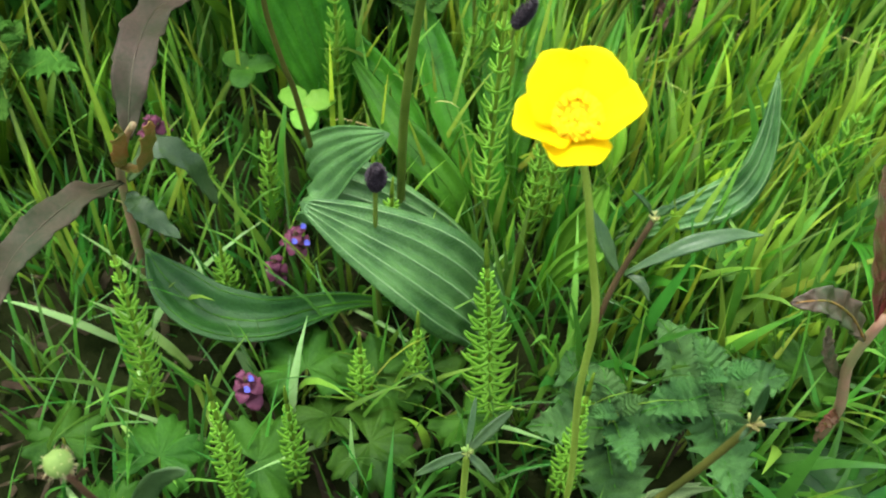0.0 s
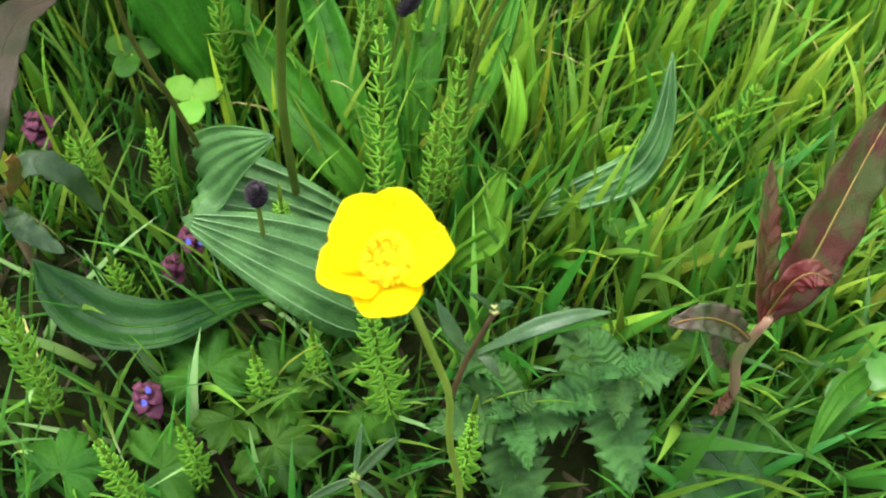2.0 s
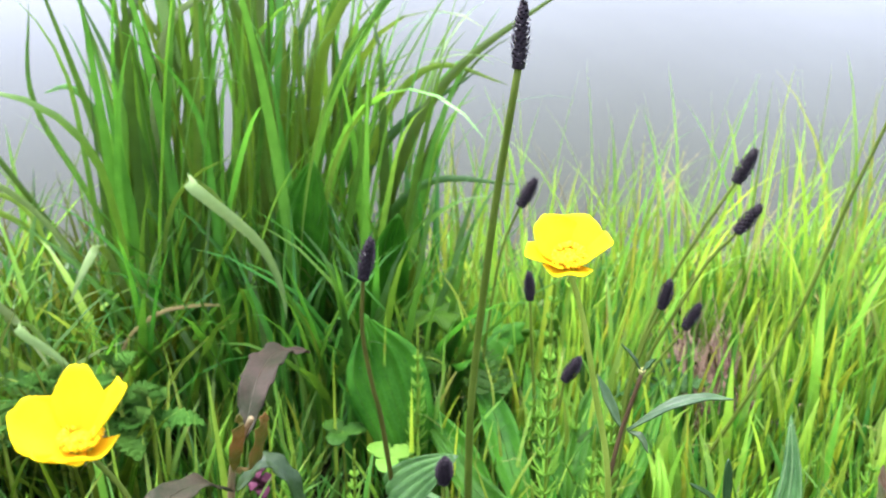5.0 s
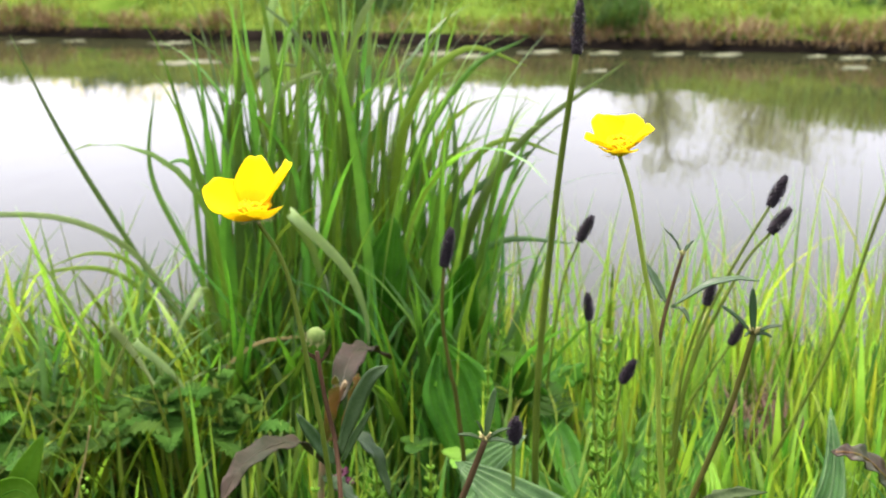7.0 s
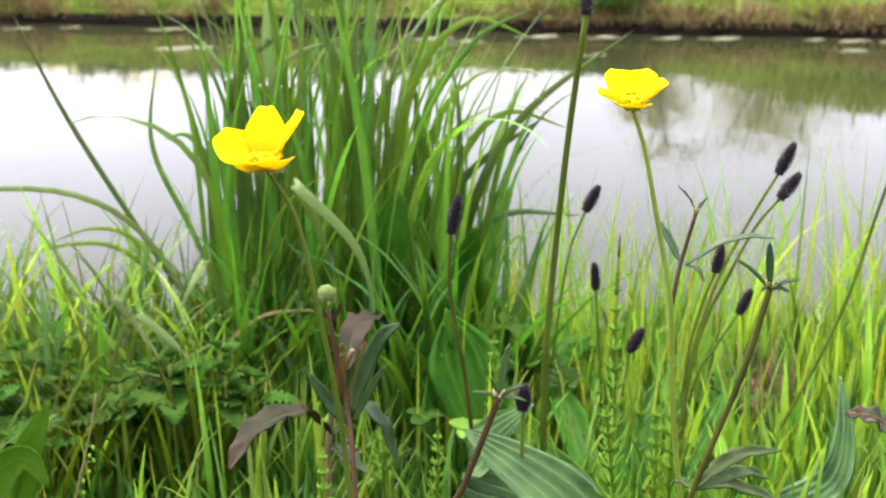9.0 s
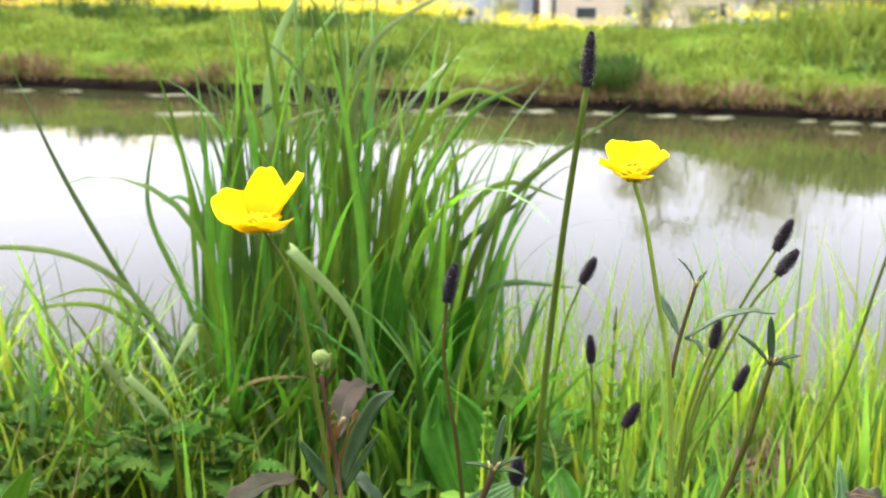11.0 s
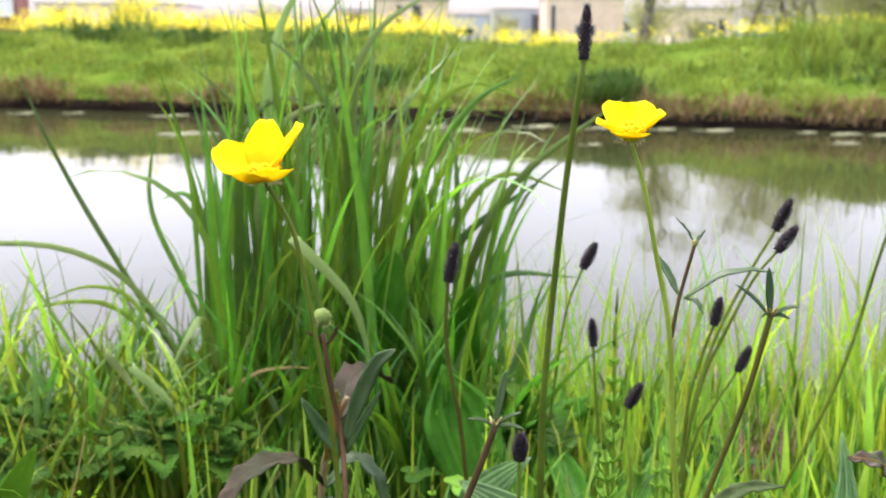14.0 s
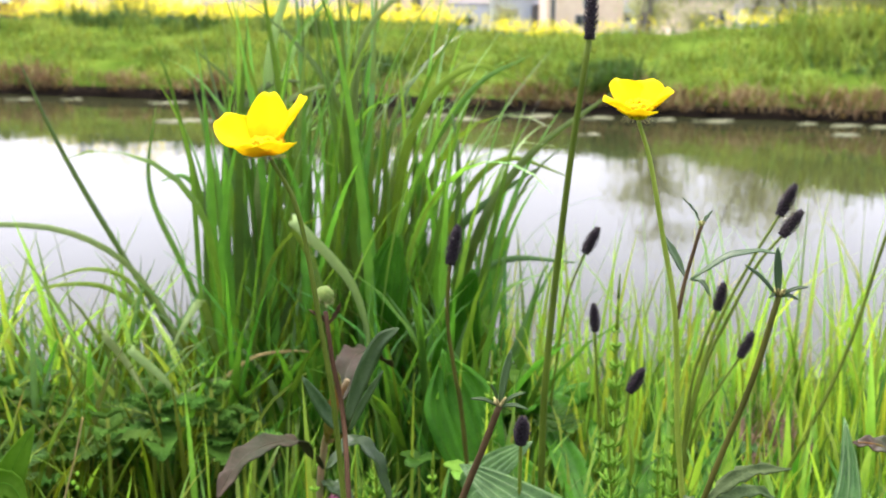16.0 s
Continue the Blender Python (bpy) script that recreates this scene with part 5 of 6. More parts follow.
plantain_leaf([(0.085, 0.105, 0.015), (0.112, 0.100, 0.040), (0.138, 0.104, 0.050), (0.147, 0.112, 0.070), (0.147, 0.126, 0.098)], 0.017, "narrow plantain leaf rising to a pale tip", M_LEAF_BLUE, 3, M_VEIN, wave=0.0006, ribs=5, rib_height=0.0004, up=(0.3, -0.6, 1))
for pts, wd, mat in (([(0.036, 0.115, 0.0), (0.025, 0.127, 0.031), (0.005, 0.152, 0.043), (-0.014, 0.197, 0.046)], 0.020, M_LEAF),
                     ([(0.030, 0.135, 0.0), (0.010, 0.170, 0.031), (-0.010, 0.198, 0.044), (-0.030, 0.233, 0.049)], 0.020, M_LEAF),
                     ([(0.045, 0.130, 0.0), (0.030, 0.165, 0.033), (0.022, 0.203, 0.048), (0.012, 0.243, 0.053)], 0.022, M_LEAF),
                     ([(0.055, 0.130, 0.0), (0.060, 0.160, 0.033), (0.072, 0.198, 0.049), (0.090, 0.238, 0.053)], 0.018, M_LEAF),
                     ([(0.060, 0.125, 0.0), (0.080, 0.150, 0.030), (0.100, 0.182, 0.044), (0.120, 0.223, 0.048)], 0.014, M_LEAF),
                     ([(0.048, 0.112, 0.0), (0.044, 0.122, 0.026), (0.042, 0.130, 0.041), (0.044, 0.142, 0.053)], 0.014, M_LEAF),
                     ([(0.052, 0.14, 0.0), (0.050, 0.175, 0.031), (0.046, 0.212, 0.044), (0.045, 0.252, 0.047)], 0.020, M_LEAF),
                     ([(0.060, 0.085, 0.0), (0.067, 0.091, 0.036), (0.076, 0.096, 0.052), (0.084, 0.108, 0.058)], 0.018, M_FRESH_LEAF),
                     ([(0.050, 0.076, 0.004), (0.059, 0.077, 0.038), (0.069, 0.077, 0.053), (0.076, 0.080, 0.058), (0.073, 0.086, 0.062)], 0.013, M_FRESH_LEAF),
                     ([(0.09, 0.133, 0.0), (0.097, 0.140, 0.024), (0.100, 0.149, 0.040), (0.101, 0.166, 0.050)], 0.012, M_LIME)):
    plantain_leaf(pts, wd * 0.82, "long smooth plantain leaf in the rosette", mat, 3, mat, up=(0, -0.7, 1), rib_height=0.0006, ribs=2.5, nv=16, nu=20, fold=0.35)
plantain_leaf([(0.165, -0.035, -0.004), (0.160, -0.025, 0.012), (0.150, -0.008, 0.017), (0.140, 0.008, 0.010)], 0.050, "broad dark green plantain leaf lying flat", M_DARK_LEAF, 5, M_DARK_LEAF, shape=0.6, fold=0.05, up=(0, 0, 1), rib_height=0.0004)
plantain_leaf([(-0.240, 0.065, 0.0), (-0.236, 0.060, 0.055), (-0.226, 0.058, 0.090), (-0.214, 0.060, 0.115)], 0.015, "broad fresh plantain leaf standing in the grass", M_FRESH_LEAF, 1, M_FRESH_LEAF, up=(0.4, -1, 0.3), nv=16, nu=20, ribs=2, rib_height=0.0002, wave=0.0005)
plantain_leaf([(-0.232, 0.048, 0.0), (-0.238, 0.045, 0.05), (-0.234, 0.045, 0.085), (-0.222, 0.048, 0.094), (-0.214, 0.05, 0.078)], 0.014, "fresh plantain leaf bent over in the grass", M_FRESH_LEAF, 1, M_FRESH_LEAF, up=(0.4, -1, 0.3), nv=16, nu=20, ribs=2, rib_height=0.0002, wave=0.0005)
for pts, wd in (([(0.19, 0.10, 0.0), (0.185, 0.08, 0.045), (0.18, 0.05, 0.055), (0.175, 0.02, 0.04)], 0.012), ([(0.22, 0.02, 0), (0.21, 0.01, 0.04), (0.19, 0.0, 0.05), (0.17, -0.02, 0.045)], 0.010),
                ([(-0.22, 0.10, 0.0), (-0.217, 0.095, 0.035), (-0.212, 0.09, 0.055), (-0.203, 0.085, 0.075)], 0.013)):
    plantain_leaf(pts, wd, "plain green plantain leaf low in the grass", M_LEAF, 3, M_LEAF, nv=12, nu=16, ribs=2.5, rib_height=0.0004)


def nettle(centre, size, pairs, label, seed, leaf_material=None, turn=0.12, rise=0.0):
    r = random.Random(seed)
    c = Vector(centre)
    nt = thing("nettle", (c.x, c.y, 0), label, "nettle", "young nettles")
    bm = bmesh.new()
    tube(bm, [(c.x, c.y, -0.01), c], 0.0016, 0.001, 6, 7)
    part("stem", bm, M_STEM, nt)
    for k in range(pairs):
        v = k / max(1, pairs - 1)
        s = size * (0.30 + 0.74 * v)
        for q in range(2):
            a = turn + k * 1.57 + q * math.pi + r.gauss(0, 0.10)
            d = Vector((math.cos(a), math.sin(a), 0))
            o = c + Vector((0, 0, -0.007 * k))
            up = 0.85 - 0.75 * v + rise * r.uniform(-1.3, 1.0)
            pts = [o, o + d * s * 0.35 + Vector((0, 0, s * up * 0.35)), o + d * s * 0.75 + Vector((0, 0, s * up * 0.45)), o + d * s * 1.08 + Vector((0, 0, s * (up * 0.4 - 0.14)))]
            look_of = dict(up=(0, 0, 1), nu=56, shape=1.0, base=0.1, fold=0.35, peak=0.30, chevron=0.0010, chevrons=8)
            blade = leaf_part("leaf", nt, leaf_material or M_NETTLE, pts, s * 0.64, nv=8, teeth=9, tooth=0.24, thick=0.0003, **look_of)
            if s > 0.015:
                place = leaf_frame(pts, s * 0.64, **look_of)
                bm = bmesh.new()
                tube(bm, [place(m, 0, 0.0001) for m in range(1, 56, 6)], 0.0004, 0.0002, 12, 4)
                part("midrib", bm, M_LEAF, blade)
    return nt


nettle((0.106, 0.017, 0.064), 0.035, 4, "young nettle with toothed dark green leaves", 71)
nettle((0.068, 0.012, 0.052), 0.036, 4, "young nettle low beside the buttercup stem", 72)
nettle((0.125, 0.255, 0.04), 0.03, 3, "young nettle among the grass", 73)
for i in range(12):
    rr = random.Random(80 + i)
    nettle((-0.295 + 0.0125 * i + rr.gauss(0, 0.008), 0.175 + rr.gauss(0, 0.038), 0.050 + rr.uniform(0, 0.032)), rr.uniform(0.024, 0.032), 3, "young nettle among low weeds near the tuft", 80 + i, M_WEED, rr.uniform(0, 3.14), 0.55)


# ---- reddish and greyish dock-like plants ----
red = thing("dock_plant", (0.138, -0.002, 0.0), "small dock plant with red and purple-brown leaves", "dock")
bm = bmesh.new()
tube(bm, [(0.158, 0.010, -0.01), (0.154, 0.010, 0.040), (0.142, 0.010, 0.080), (0.143, 0.012, 0.110)], 0.0024, 0.0016, 14, 10)
part("stem", bm, M_TAN_STALK, red, "stout tan-pink stem")
for pts, wd, mat, wv in (([(0.143, 0.012, 0.105), (0.158, 0.024, 0.120), (0.178, 0.048, 0.132), (0.205, 0.078, 0.138)], 0.021, M_RED_LEAF, 0.0015),
                         ([(0.142, 0.012, 0.105), (0.146, 0.028, 0.115), (0.151, 0.045, 0.120), (0.158, 0.064, 0.119)], 0.0085, M_RED_LEAF, 0.0008),
                         ([(0.142, 0.012, 0.106), (0.146, 0.016, 0.124), (0.152, 0.017, 0.130), (0.159, 0.014, 0.126)], 0.010, M_RED_BRIGHT, 0.001),
                         ([(0.140, 0.010, 0.098), (0.128, 0.008, 0.118), (0.114, 0.007, 0.132), (0.101, 0.006, 0.134)], 0.010, M_OLIVE_LEAF, 0.0015),
                         ([(0.143, 0.010, 0.070), (0.134, 0.012, 0.085), (0.130, 0.016, 0.098)], 0.006, M_OLIVE_LEAF, 0.0005),
                         ([(0.154, 0.010, 0.040), (0.148, 0.005, 0.046), (0.142, 0.002, 0.042)], 0.005, M_RED_BRIGHT, 0.0008)):
    leaf_part("leaf", red, mat, pts, wd, up=(0.2, -0.5, 1), nu=40, nv=10, shape=0.7, base=0.15, fold=0.2, wave=wv * 0.8, waves=6, chevron=0.0004, chevrons=9)
    if wd > 0.009:
        place = leaf_frame(pts, wd, up=(0.2, -0.5, 1), nu=18, shape=0.7, base=0.15, fold=0.2, wave=wv, waves=3)
        bm = bmesh.new()
        tube(bm, [place(i, 0, 0.0002) for i in range(0, 18, 3)] + [place(17, 0, 0.0002)], 0.0006, 0.0002, 16, 5)
        part("midrib", bm, M_OCHRE_LEAF, red, "yellowish midrib")
greyp = thing("dock_plant", (-0.103, 0.105, 0.0), "dock plant with drooping grey-purple leaves", "dock")
bm = bmesh.new()
tube(bm, [(-0.106, 0.112, -0.01), (-0.102, 0.110, 0.074), (-0.094, 0.100, 0.108), (-0.088, 0.094, 0.124)], 0.0019, 0.0012, 14, 8)
part("stem", bm, M_TAN_STALK, greyp, "tan-pink stem")
for pts, wd, mat, wv in (([(-0.092, 0.098, 0.112), (-0.089, 0.120, 0.125), (-0.083, 0.150, 0.121), (-0.071, 0.178, 0.102)], 0.0140, M_GREY_LEAF, 0.0018),
                         ([(-0.101, 0.108, 0.076), (-0.109, 0.088, 0.098), (-0.121, 0.070, 0.104), (-0.131, 0.058, 0.100), (-0.137, 0.047, 0.089)], 0.0120, M_GREY_LEAF, 0.0015),
                         ([(-0.100, 0.110, 0.074), (-0.088, 0.114, 0.088), (-0.076, 0.112, 0.080), (-0.069, 0.108, 0.058)], 0.010, M_NARROW, 0.001),
                         ([(-0.099, 0.104, 0.09), (-0.090, 0.098, 0.098), (-0.084, 0.092, 0.120), (-0.082, 0.090, 0.130)], 0.0065, M_OCHRE_LEAF, 0.0012),
                         ([(-0.099, 0.104, 0.09), (-0.096, 0.096, 0.105), (-0.093, 0.091, 0.120), (-0.092, 0.090, 0.129)], 0.0055, M_OCHRE_LEAF, 0.0012),
                         ([(-0.1, 0.108, 0.07), (-0.094, 0.098, 0.072), (-0.082, 0.09, 0.064)], 0.009, M_NARROW, 0.001)):
    leaf_part("leaf", greyp, mat, pts, wd, up=(0.1, -0.1, 1), nu=40, nv=10, shape=0.6, base=0.15, fold=0.25, wave=wv * 0.7, waves=4.5, chevron=0.00012, chevrons=9, teeth=6, tooth=0.10)
    if wd > 0.011:
        place = leaf_frame(pts, wd, up=(0.1, -0.1, 1), nu=18, shape=0.6, base=0.15, fold=0.25)
        bm = bmesh.new()
        tube(bm, [place(i, 0, 0.0002) for i in range(0, 18, 3)] + [place(17, 0, 0.0002)], 0.0002, 0.0001, 16, 5)
        part("midrib", bm, M_OLIVE_LEAF, greyp, "brownish midrib")


# ---- horsetails ----
def horsetail(base, top, width, first, label, seed, bare=0.25, gap=0.0070):
    """A jointed stem with whorls of short upright branches."""
    r = random.Random(seed)
    b, t = Vector(base), Vector(top)
    ht = thing("horsetail", base, label, "horsetail", "horsetails on the bank")
    ax = (t - b).normalized()
    ex = ax.orthogonal().normalized()
    ey = ax.cross(ex)
    ln = (t - b).length
    bm = bmesh.new()
    tube(bm, [b, b.lerp(t, 0.5) + ex * 0.001, t], 0.0009, 0.0007, 12, 7)
    part("stem", bm, M_HORSETAIL, ht)
    bm = bmesh.new()
    tube(bm, [t - ax * 0.001, t + ax * min(0.012, ln * 0.12)], 0.0010, 0.0004, 4, 6)
    part("tip", bm, M_HORSETAIL, ht)
    n = max(4, int(ln * (1 - first) / gap))
    for k in range(n):
        u = first + (1 - first) * k / n
        o = b.lerp(t, u)
        v = (u - first) / (1 - first)
        reach = 0.85 * width * (0.55 + 0.45 * math.sin(math.pi * min(1, v * 1.15 + 0.22))) * (1 - 0.9 * max(0, v - (1 - bare)) / bare if v > 1 - bare else 1)
        bm = bmesh.new()
        arms, rad, tall = 8, 0.0011, 0.0014
        low, high = ([bm.verts.new(o + (ex * math.cos(2 * math.pi * (q + 0.5 * (k % 2)) / arms) + ey * math.sin(2 * math.pi * (q + 0.5 * (k % 2)) / arms)) * rad + ax * h) for q in range(arms)] for h in (0, tall))
        for q in range(arms):
            ring = [low[q], low[(q + 1) % arms], high[(q + 1) % arms], high[q]]
            mid = sum((v.co for v in ring), Vector()) / 4
            d = (mid - o - ax * tall / 2).normalized()
            s = reach * r.uniform(0.85, 1.25)
            for f, w, lift in ((0.45, 0.90, 0.30), (0.85, 0.85, 0.68), (1.10, 0.36, 1.20)):
                c = mid + d * s * f + ax * s * lift
                nxt = [bm.verts.new(c + (d.cross(ax) * sx + (ax * 0.7 - d * 0.7) * sy) * 0.00031 * w / 0.62) for sx, sy in ((1, -1), (-1, -1), (-1, 1), (1, 1))]
                if (nxt[0].co - ring[0].co).length > (nxt[1].co - ring[0].co).length:
                    nxt = [nxt[1], nxt[0], nxt[3], nxt[2]]
                for e in range(4):
                    bm.faces.new((ring[e], ring[(e + 1) % 4], nxt[(e + 1) % 4], nxt[e]))
                ring = nxt
            bm.faces.new(ring)
        part("whorl", bm, M_HORSETAIL, ht)
    return ht


horsetail((0.030, 0.022, -0.005), (0.017, 0.030, 0.128), 0.0080, 0.30, "bushy light-green horsetail beside a broad leaf", 91, 0.35)
horsetail((0.036, 0.108, -0.005), (0.035, 0.121, 0.142), 0.0058, 0.35, "slender light-green horsetail among plantain leaves", 92, 0.25, 0.0088)
horsetail((0.064, 0.112, -0.005), (0.067, 0.131, 0.108), 0.0050, 0.25, "slender horsetail in the rosette", 93, 0.25, 0.0085)
horsetail((0.056, 0.110, -0.005), (0.058, 0.122, 0.085), 0.0045, 0.25, "short slender horsetail in the rosette", 94)
horsetail((-0.099, 0.047, -0.005), (-0.100, 0.069, 0.090), 0.0062, 0.2, "bushy green horsetail in the grass", 95, 0.4)
horsetail((-0.046, 0.014, -0.005), (-0.046, 0.020, 0.068), 0.0045, 0.2, "young horsetail shoot near lobed leaves", 96, 0.5)
horsetail((-0.066, 0.000, -0.005), (-0.067, 0.010, 0.096), 0.0048, 0.3, "young horsetail shoot with a bare tip", 97, 0.5)
horsetail((0.049, -0.006, -0.005), (0.047, 0.000, 0.098), 0.0050, 0.3, "young horsetail shoot by the buttercup stem", 98, 0.6)
horsetail((-0.020, 0.040, -0.005), (-0.020, 0.044, 0.058), 0.0050, 0.2, "young horsetail shoot among lobed leaves", 99, 0.4)
horsetail((0.002, 0.045, -0.005), (0.001, 0.048, 0.062), 0.0040, 0.2, "young horsetail shoot under a broad leaf", 100, 0.5)
horsetail((-0.020, 0.180, -0.005), (-0.019, 0.193, 0.095), 0.0050, 0.25, "slender horsetail behind the clover", 101)
horsetail((-0.052, 0.138, -0.005), (-0.050, 0.143, 0.062), 0.0040, 0.15, "short horsetail beside the clover", 102)
horsetail((-0.080, 0.138, -0.005), (-0.078, 0.141, 0.062), 0.0075, 0.55, "low bushy horsetail with pale tips", 103, 0.2)
horsetail((-0.006, 0.092, -0.005), (-0.004, 0.096, 0.075), 0.0050, 0.5, "short horsetail by a round black head", 104, 0.3)
horsetail((0.180, 0.106, -0.005), (0.190, 0.124, 0.075), 0.0075, 0.2, "leaning horsetail with an orange tip", 105)
horsetail((0.047, 0.200, -0.005), (0.049, 0.200, 0.137), 0.0034, 0.25, "tall horsetail with spaced whorls", 106, 0.3, 0.0105)
horsetail((0.041, 0.190, -0.005), (0.041, 0.192, 0.065), 0.0058, 0.1, "short bushy horsetail in the grass", 107)
horsetail((0.062, 0.185, -0.005), (0.063, 0.187, 0.055), 0.0055, 0.1, "short bushy horsetail in the grass", 108)
horsetail((-0.070, 0.09, -0.005), (-0.069, 0.092, 0.05), 0.006, 0.1, "short bushy horsetail in the grass", 109)


# ---- small leaves and flowers near the ground ----
def round_leaflets(centre, size, count, label, material, lift, seed):
    r = random.Random(seed)
    c = Vector(centre)
    cl = thing("clover", (c.x, c.y, 0), label, "clover", "round-leaved seedlings")
    bm = bmesh.new()
    tube(bm, [(c.x + 0.002, c.y, -0.01), c], 0.0007, 0.0006, 6, 6)
    part("stem", bm, M_STEM, cl)
    for k in range(count):
        a = 2 * math.pi * k / count + 0.3 + r.gauss(0, 0.1)
        d = Vector((math.cos(a), math.sin(a), 0))
        leaf_part("leaflet", cl, material, [c, c + d * size * 0.5 + Vector((0, 0, lift)), c + d * size + Vector((0, 0, lift * 0.5))], size * 0.85, up=(0, 0, 1), nu=10, nv=8, shape=0.42, base=0.2, fold=0.1, wave=0.0005)
    return cl


round_leaflets((-0.034, 0.160, 0.052), 0.0135, 3, "yellow-green seedling with rounded leaflets", M_SEEDLING, 0.002, 111)
round_leaflets((-0.058, 0.190, 0.045), 0.013, 3, "green seedling with rounded leaflets", M_LOBED, 0.002, 112)
round_leaflets((0.205, 0.005, 0.040), 0.018, 2, "bright round-leaved seedling in the grass", M_GRASS, 0.002, 113)
round_leaflets((0.135, 0.085, 0.030), 0.012, 3, "round-leaved seedling under the grass", M_LOBED, 0.002, 114)


def lobed_leaf(centre, size, lobes, turn, tilt, label, material, seed):
    """A palmate leaf of wedge-shaped lobes with toothed ends on its own stalk."""
    r = random.Random(seed)
    c = Vector(centre)
    lf = thing("lobed_leaf", (c.x, c.y, ground_z(c.x, c.y)), label, "leaf", "lobed leaves on the ground")
    bm = bmesh.new()
    rot = Matrix.Rotation(tilt, 3, "X")
    ring_count, n = 6, 84
    mid = bm.verts.new(c)
    prev = None
    for k in range(1, ring_count + 1):
        ring = []
        for i in range(n):
            a = -2.6 + 5.2 * i / (n - 1)
            lob = abs(math.cos(a * lobes / 5.2 * math.pi)) ** 0.4
            rad = size * (0.60 + 0.40 * lob + 0.07 * math.sin(a * 23 + seed))
            u = k / ring_count
            p = Vector((math.sin(a + turn) * rad * u, math.cos(a + turn) * rad * u, size * (0.18 * u * u * math.sin(a * lobes * 1.2 + seed) + 0.16 * u - 0.16 * u * u * u - 0.06 * u * abs(math.sin(a * lobes / 5.2 * math.pi * 2)))))
            ring.append(bm.verts.new(c + rot @ p))
        for i in range(n - 1):
            if prev is None:
                bm.faces.new((mid, ring[i], ring[i + 1]))
            else:
                bm.faces.new((prev[i], ring[i], ring[i + 1], prev[i + 1]))
        prev = ring
    ob = part("blade", bm, material, lf)
    mod = ob.modifiers.new("thickness", "SOLIDIFY")
    mod.thickness = 0.0003
    bm = bmesh.new()
    tube(bm, [(c.x - 0.004, c.y - 0.004, ground_z(c.x, c.y) - 0.005), c], 0.0007, 0.0006, 5, 6)
    part("stalk", bm, M_STEM, lf)
    return lf


for i, (x, y, z, s, tn) in enumerate(((-0.040, 0.056, 0.018, 0.019, 0.2), (-0.013, 0.046, 0.022, 0.018, 1.0), (0.004, 0.050, 0.02, 0.018, -0.8), (-0.095, 0.024, 0.020, 0.016, 0.4), (-0.018, 0.022, 0.02, 0.018, 2.0),
                                      (-0.032, 0.034, 0.02, 0.015, -1.5), (-0.060, 0.020, 0.016, 0.018, 1.6), (-0.13, 0.035, 0.02, 0.015, 0.0), (0.02, 0.03, 0.015, 0.016, 2.6), (-0.11, 0.0, 0.02, 0.016, 0.6),
                                      (-0.24, 0.2, 0.04, 0.026, 0.4), (-0.29, 0.22, 0.045, 0.026, 2.2), (-0.32, 0.17, 0.045, 0.026, -0.8),
                                      (0.0, 0.235, 0.055, 0.022, 0.3), (0.02, 0.26, 0.06, 0.024, 1.4), (-0.01, 0.27, 0.07, 0.022, 2.4), (0.035, 0.275, 0.05, 0.024, -0.6), (0.15, 0.03, 0.03, 0.018, 0.5))):
    lobed_leaf((x, y, z), s, 5, tn, -0.15 + 0.45 * math.sin(2.3 * i), "lobed green leaf close to the ground" if y < 0.1 else "soft lobed green leaf at the tuft's foot", M_SOFT_LEAF if y > 0.1 and x > -0.03 else M_LOBED, 120 + i)


def deadnettle(centre, size, label, blue, seed):
    r = random.Random(seed)
    c = Vector(centre)
    dn = thing("dead_nettle", (c.x, c.y, 0), label, "wild flower", "purple dead-nettles")
    bm = bmesh.new()
    tube(bm, [(c.x, c.y, -0.01), c], 0.0010, 0.0010, 5, 6)
    part("stem", bm, M_PURPLE_STALK, dn)
    for k in range(12):
        a = k * 2.4
        d = Vector((math.cos(a), math.sin(a), 0))
        o = c - Vector((0, 0, 0.0012 * k))
        s = 0.85 * size * (0.45 + 0.05 * k) * r.uniform(0.75, 1.2)
        leaf_part("bract", dn, M_MAGENTA, [o, o + d * s * 0.6 + Vector((0, 0, s * 0.35)), o + d * s + Vector((0, 0, -s * 0.1))], s * 0.8, up=(0, 0, 1), nu=8, nv=4, shape=0.6, fold=0.2, wave=0.0004, thick=0.0002)
    for k in range(blue):
        o = c + Vector((r.gauss(0, 0.003), r.gauss(0, 0.003) - 0.002, r.uniform(0, 0.004)))
        leaf_part("petal", dn, M_BLUE, [o, o + Vector((0.001, -0.001, 0.0015)), o + Vector((0.0025, -0.002, 0.001))], 0.0024, up=(0, -0.5, 1), nu=6, nv=4, shape=0.5, thick=0.0002, label="small blue petal")
    return dn


deadnettle((-0.062, 0.045, 0.036), 0.010, "dull purple dead-nettle with a blue petal", 2, 131)
deadnettle((-0.041, 0.110, 0.034), 0.009, "magenta dead-nettle with a blue flower", 3, 132)
deadnettle((-0.099, 0.166, 0.042), 0.010, "dull purple dead-nettle in the grass", 0, 133)
deadnettle((-0.050, 0.100, 0.030), 0.008, "magenta dead-nettle under a leaf tip", 0, 134)


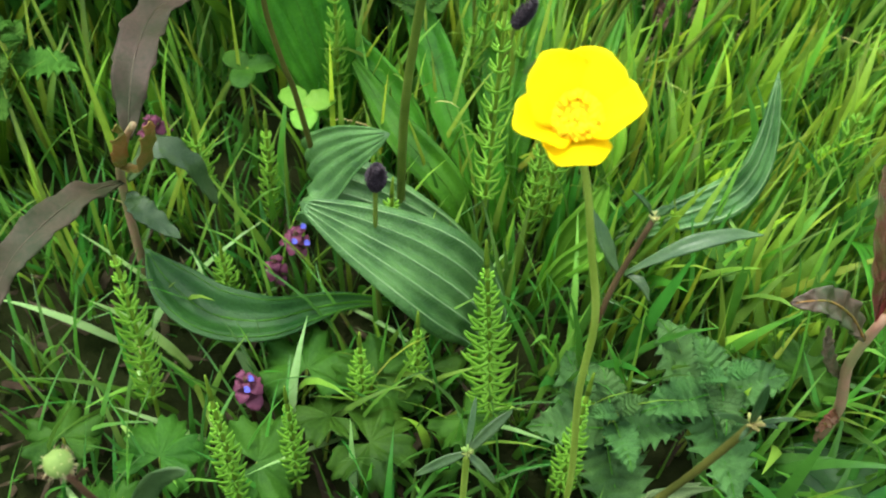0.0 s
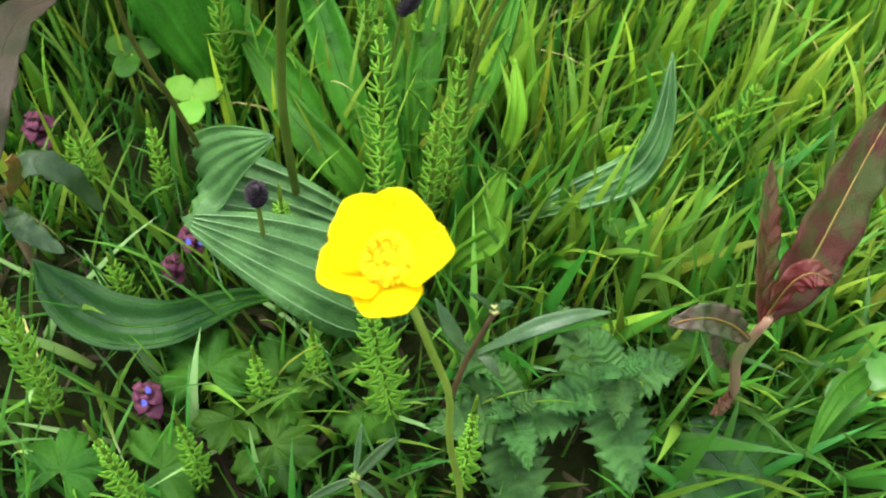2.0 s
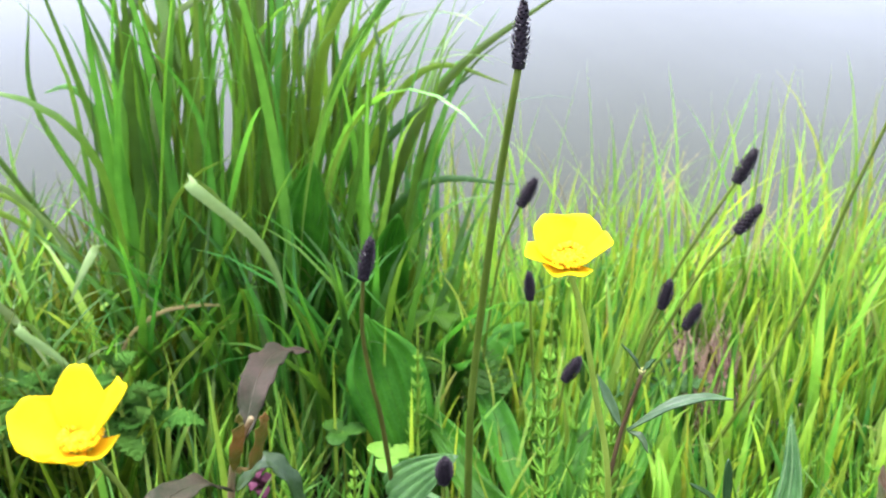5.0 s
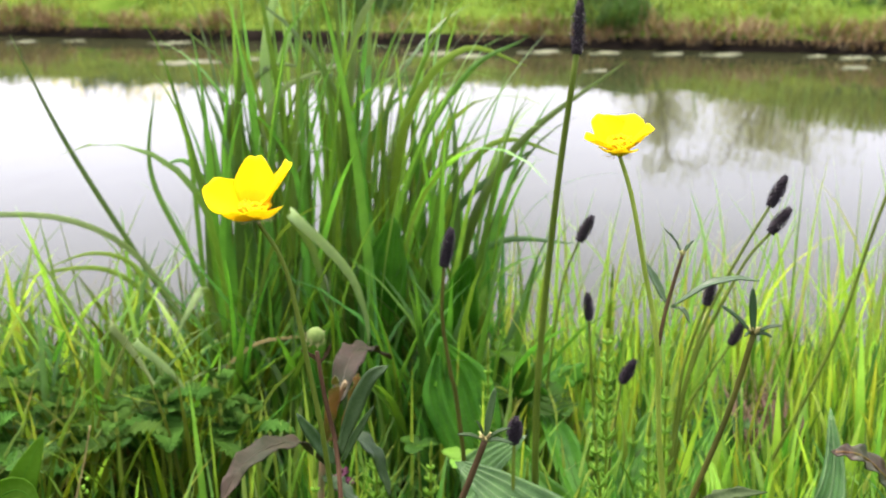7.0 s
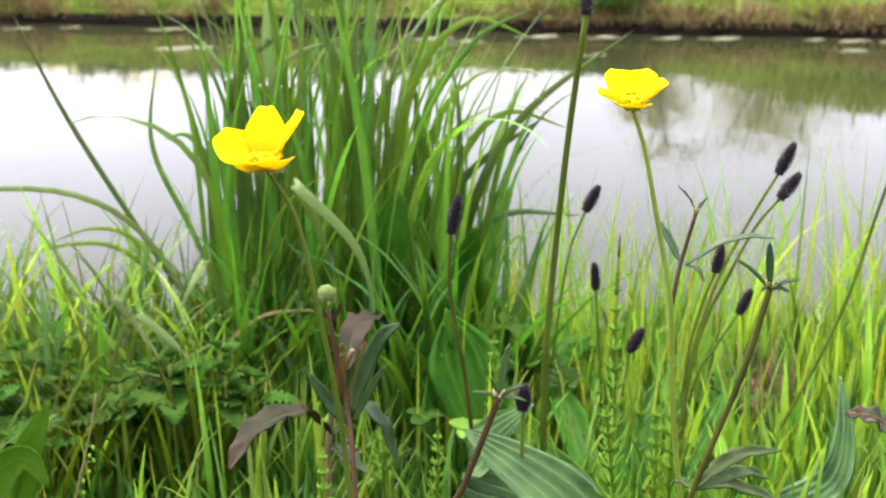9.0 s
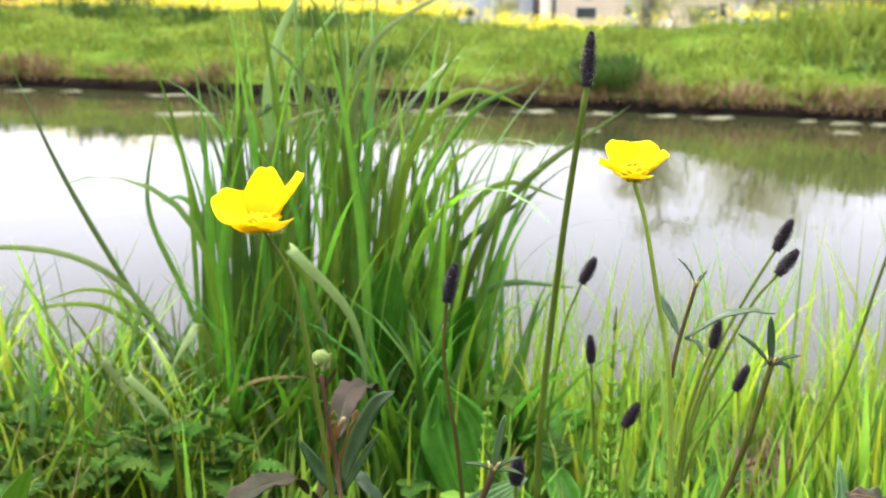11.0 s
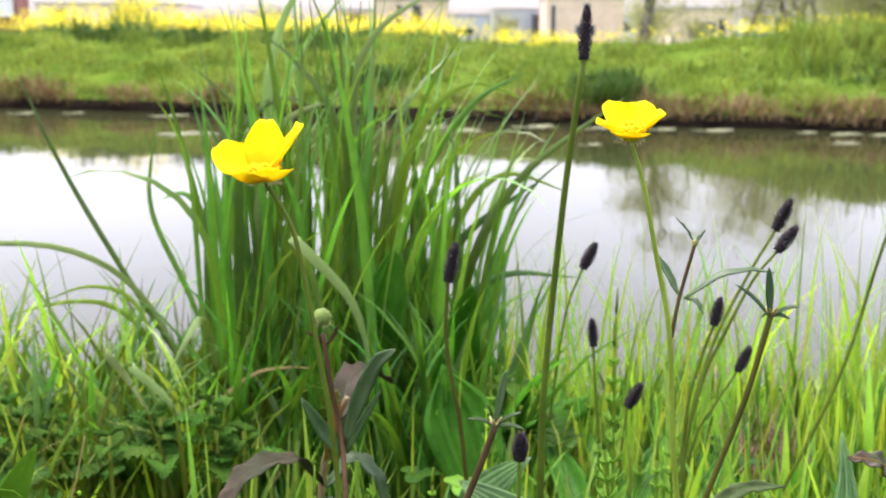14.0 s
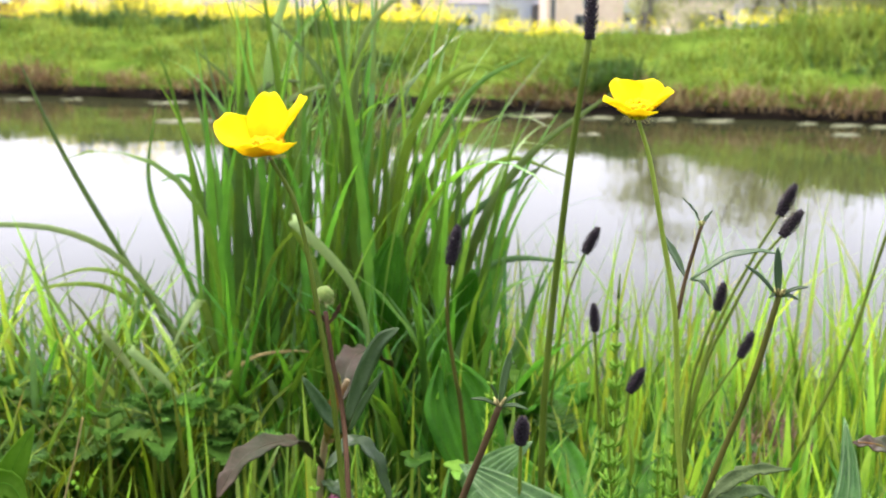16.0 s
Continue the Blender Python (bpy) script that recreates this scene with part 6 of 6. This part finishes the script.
def feathery_leaf(foot, tip, width, label, seed):
    """A finely divided leaf: a stalk with paired pinnae of small leaflets."""
    r = random.Random(seed)
    a, b = Vector(foot), Vector(tip)
    fl = thing("feathery_leaf", (a.x, a.y, ground_z(a.x, a.y)), label, "leaf", "feathery leaves low on the bank")
    ax = (b - a).normalized()
    side = ax.cross(Vector((0, 0, 1))).normalized()
    nor = side.cross(ax)
    bm = bmesh.new()
    line = tube(bm, [(a.x, a.y, ground_z(a.x, a.y) - 0.005), a, a.lerp(b, 0.55) + nor * 0.004, b], 0.0007, 0.0003, 20, 5)
    part("stalk", bm, M_STEM, fl)
    for k in range(6):
        o = line[8 + 2 * k]
        reach = width * (1 - k / 7)
        for s in (-1, 1):
            bm = bmesh.new()
            d = (side * s + ax * 0.55 + nor * r.gauss(0, 0.12)).normalized()
            e = nor.cross(d)
            for m in range(9):
                c = o + d * reach * (m + 1) / 9
                w = reach * 0.34 * (1 - m / 11)
                for h in (-1, 1):
                    t = c + (e * h + d * 0.7) * w + nor * r.gauss(0, 0.0006)
                    mid = c.lerp(t, 0.55)
                    bm.faces.new([bm.verts.new(q) for q in (c, mid + d * w * 0.28, t, mid - d * w * 0.28)])
            tube(bm, [o, o + d * reach], 0.0003, 0.0002, 2, 4)
            part("pinna", bm, M_LOBED, fl, smooth=False)
    return fl


rr = random.Random(141)
for x, y, z in ((-0.02, 0.232, 0.066), (-0.30, 0.19, 0.062), (-0.26, 0.16, 0.058), (-0.22, 0.21, 0.066), (-0.34, 0.22, 0.070), (-0.28, 0.24, 0.075), (-0.38, 0.18, 0.06), (0.02, 0.225, 0.062)):
    a = rr.uniform(0, 6.28)
    feathery_leaf((x - 0.018 * math.cos(a), y - 0.018 * math.sin(a), z * 0.8), (x + 0.022 * math.cos(a), y + 0.022 * math.sin(a), z), 0.017, "finely divided soft green leaf low in the grass", rr.randint(1, 999))


def dry_seed_stem(points, label, seed):
    """A thin dead stem with a few small pale seed husks on short stalks."""
    r = random.Random(seed)
    ds = thing("dry_stem", points[0], label, "dry stem")
    bm = bmesh.new()
    line = tube(bm, points, 0.0007, 0.0004, 24, 6)
    part("stem", bm, M_STRAW, ds)
    for k in range(9):
        o = line[9 + k]
        d = Vector((r.uniform(0.5, 1.0), r.gauss(0, 0.5), r.uniform(-0.2, 0.4))).normalized()
        e = o + d * r.uniform(0.002, 0.005)
        husk = bmesh.new()
        tube(husk, [o, e], 0.0002, 0.0002, 2, 4)
        bmesh.ops.create_icosphere(husk, subdivisions=1, radius=0.0009, matrix=Matrix.Translation(e) @ Matrix.Diagonal((1, 1, 1.5, 1)))
        part("seed_husk", husk, M_LIME, ds)
    return ds


dry_seed_stem([(-0.228, 0.060, -0.005), (-0.216, 0.060, 0.040), (-0.207, 0.060, 0.071), (-0.199, 0.060, 0.098), (-0.194, 0.060, 0.118)], "thin dry stem with small pale seed husks", 151)
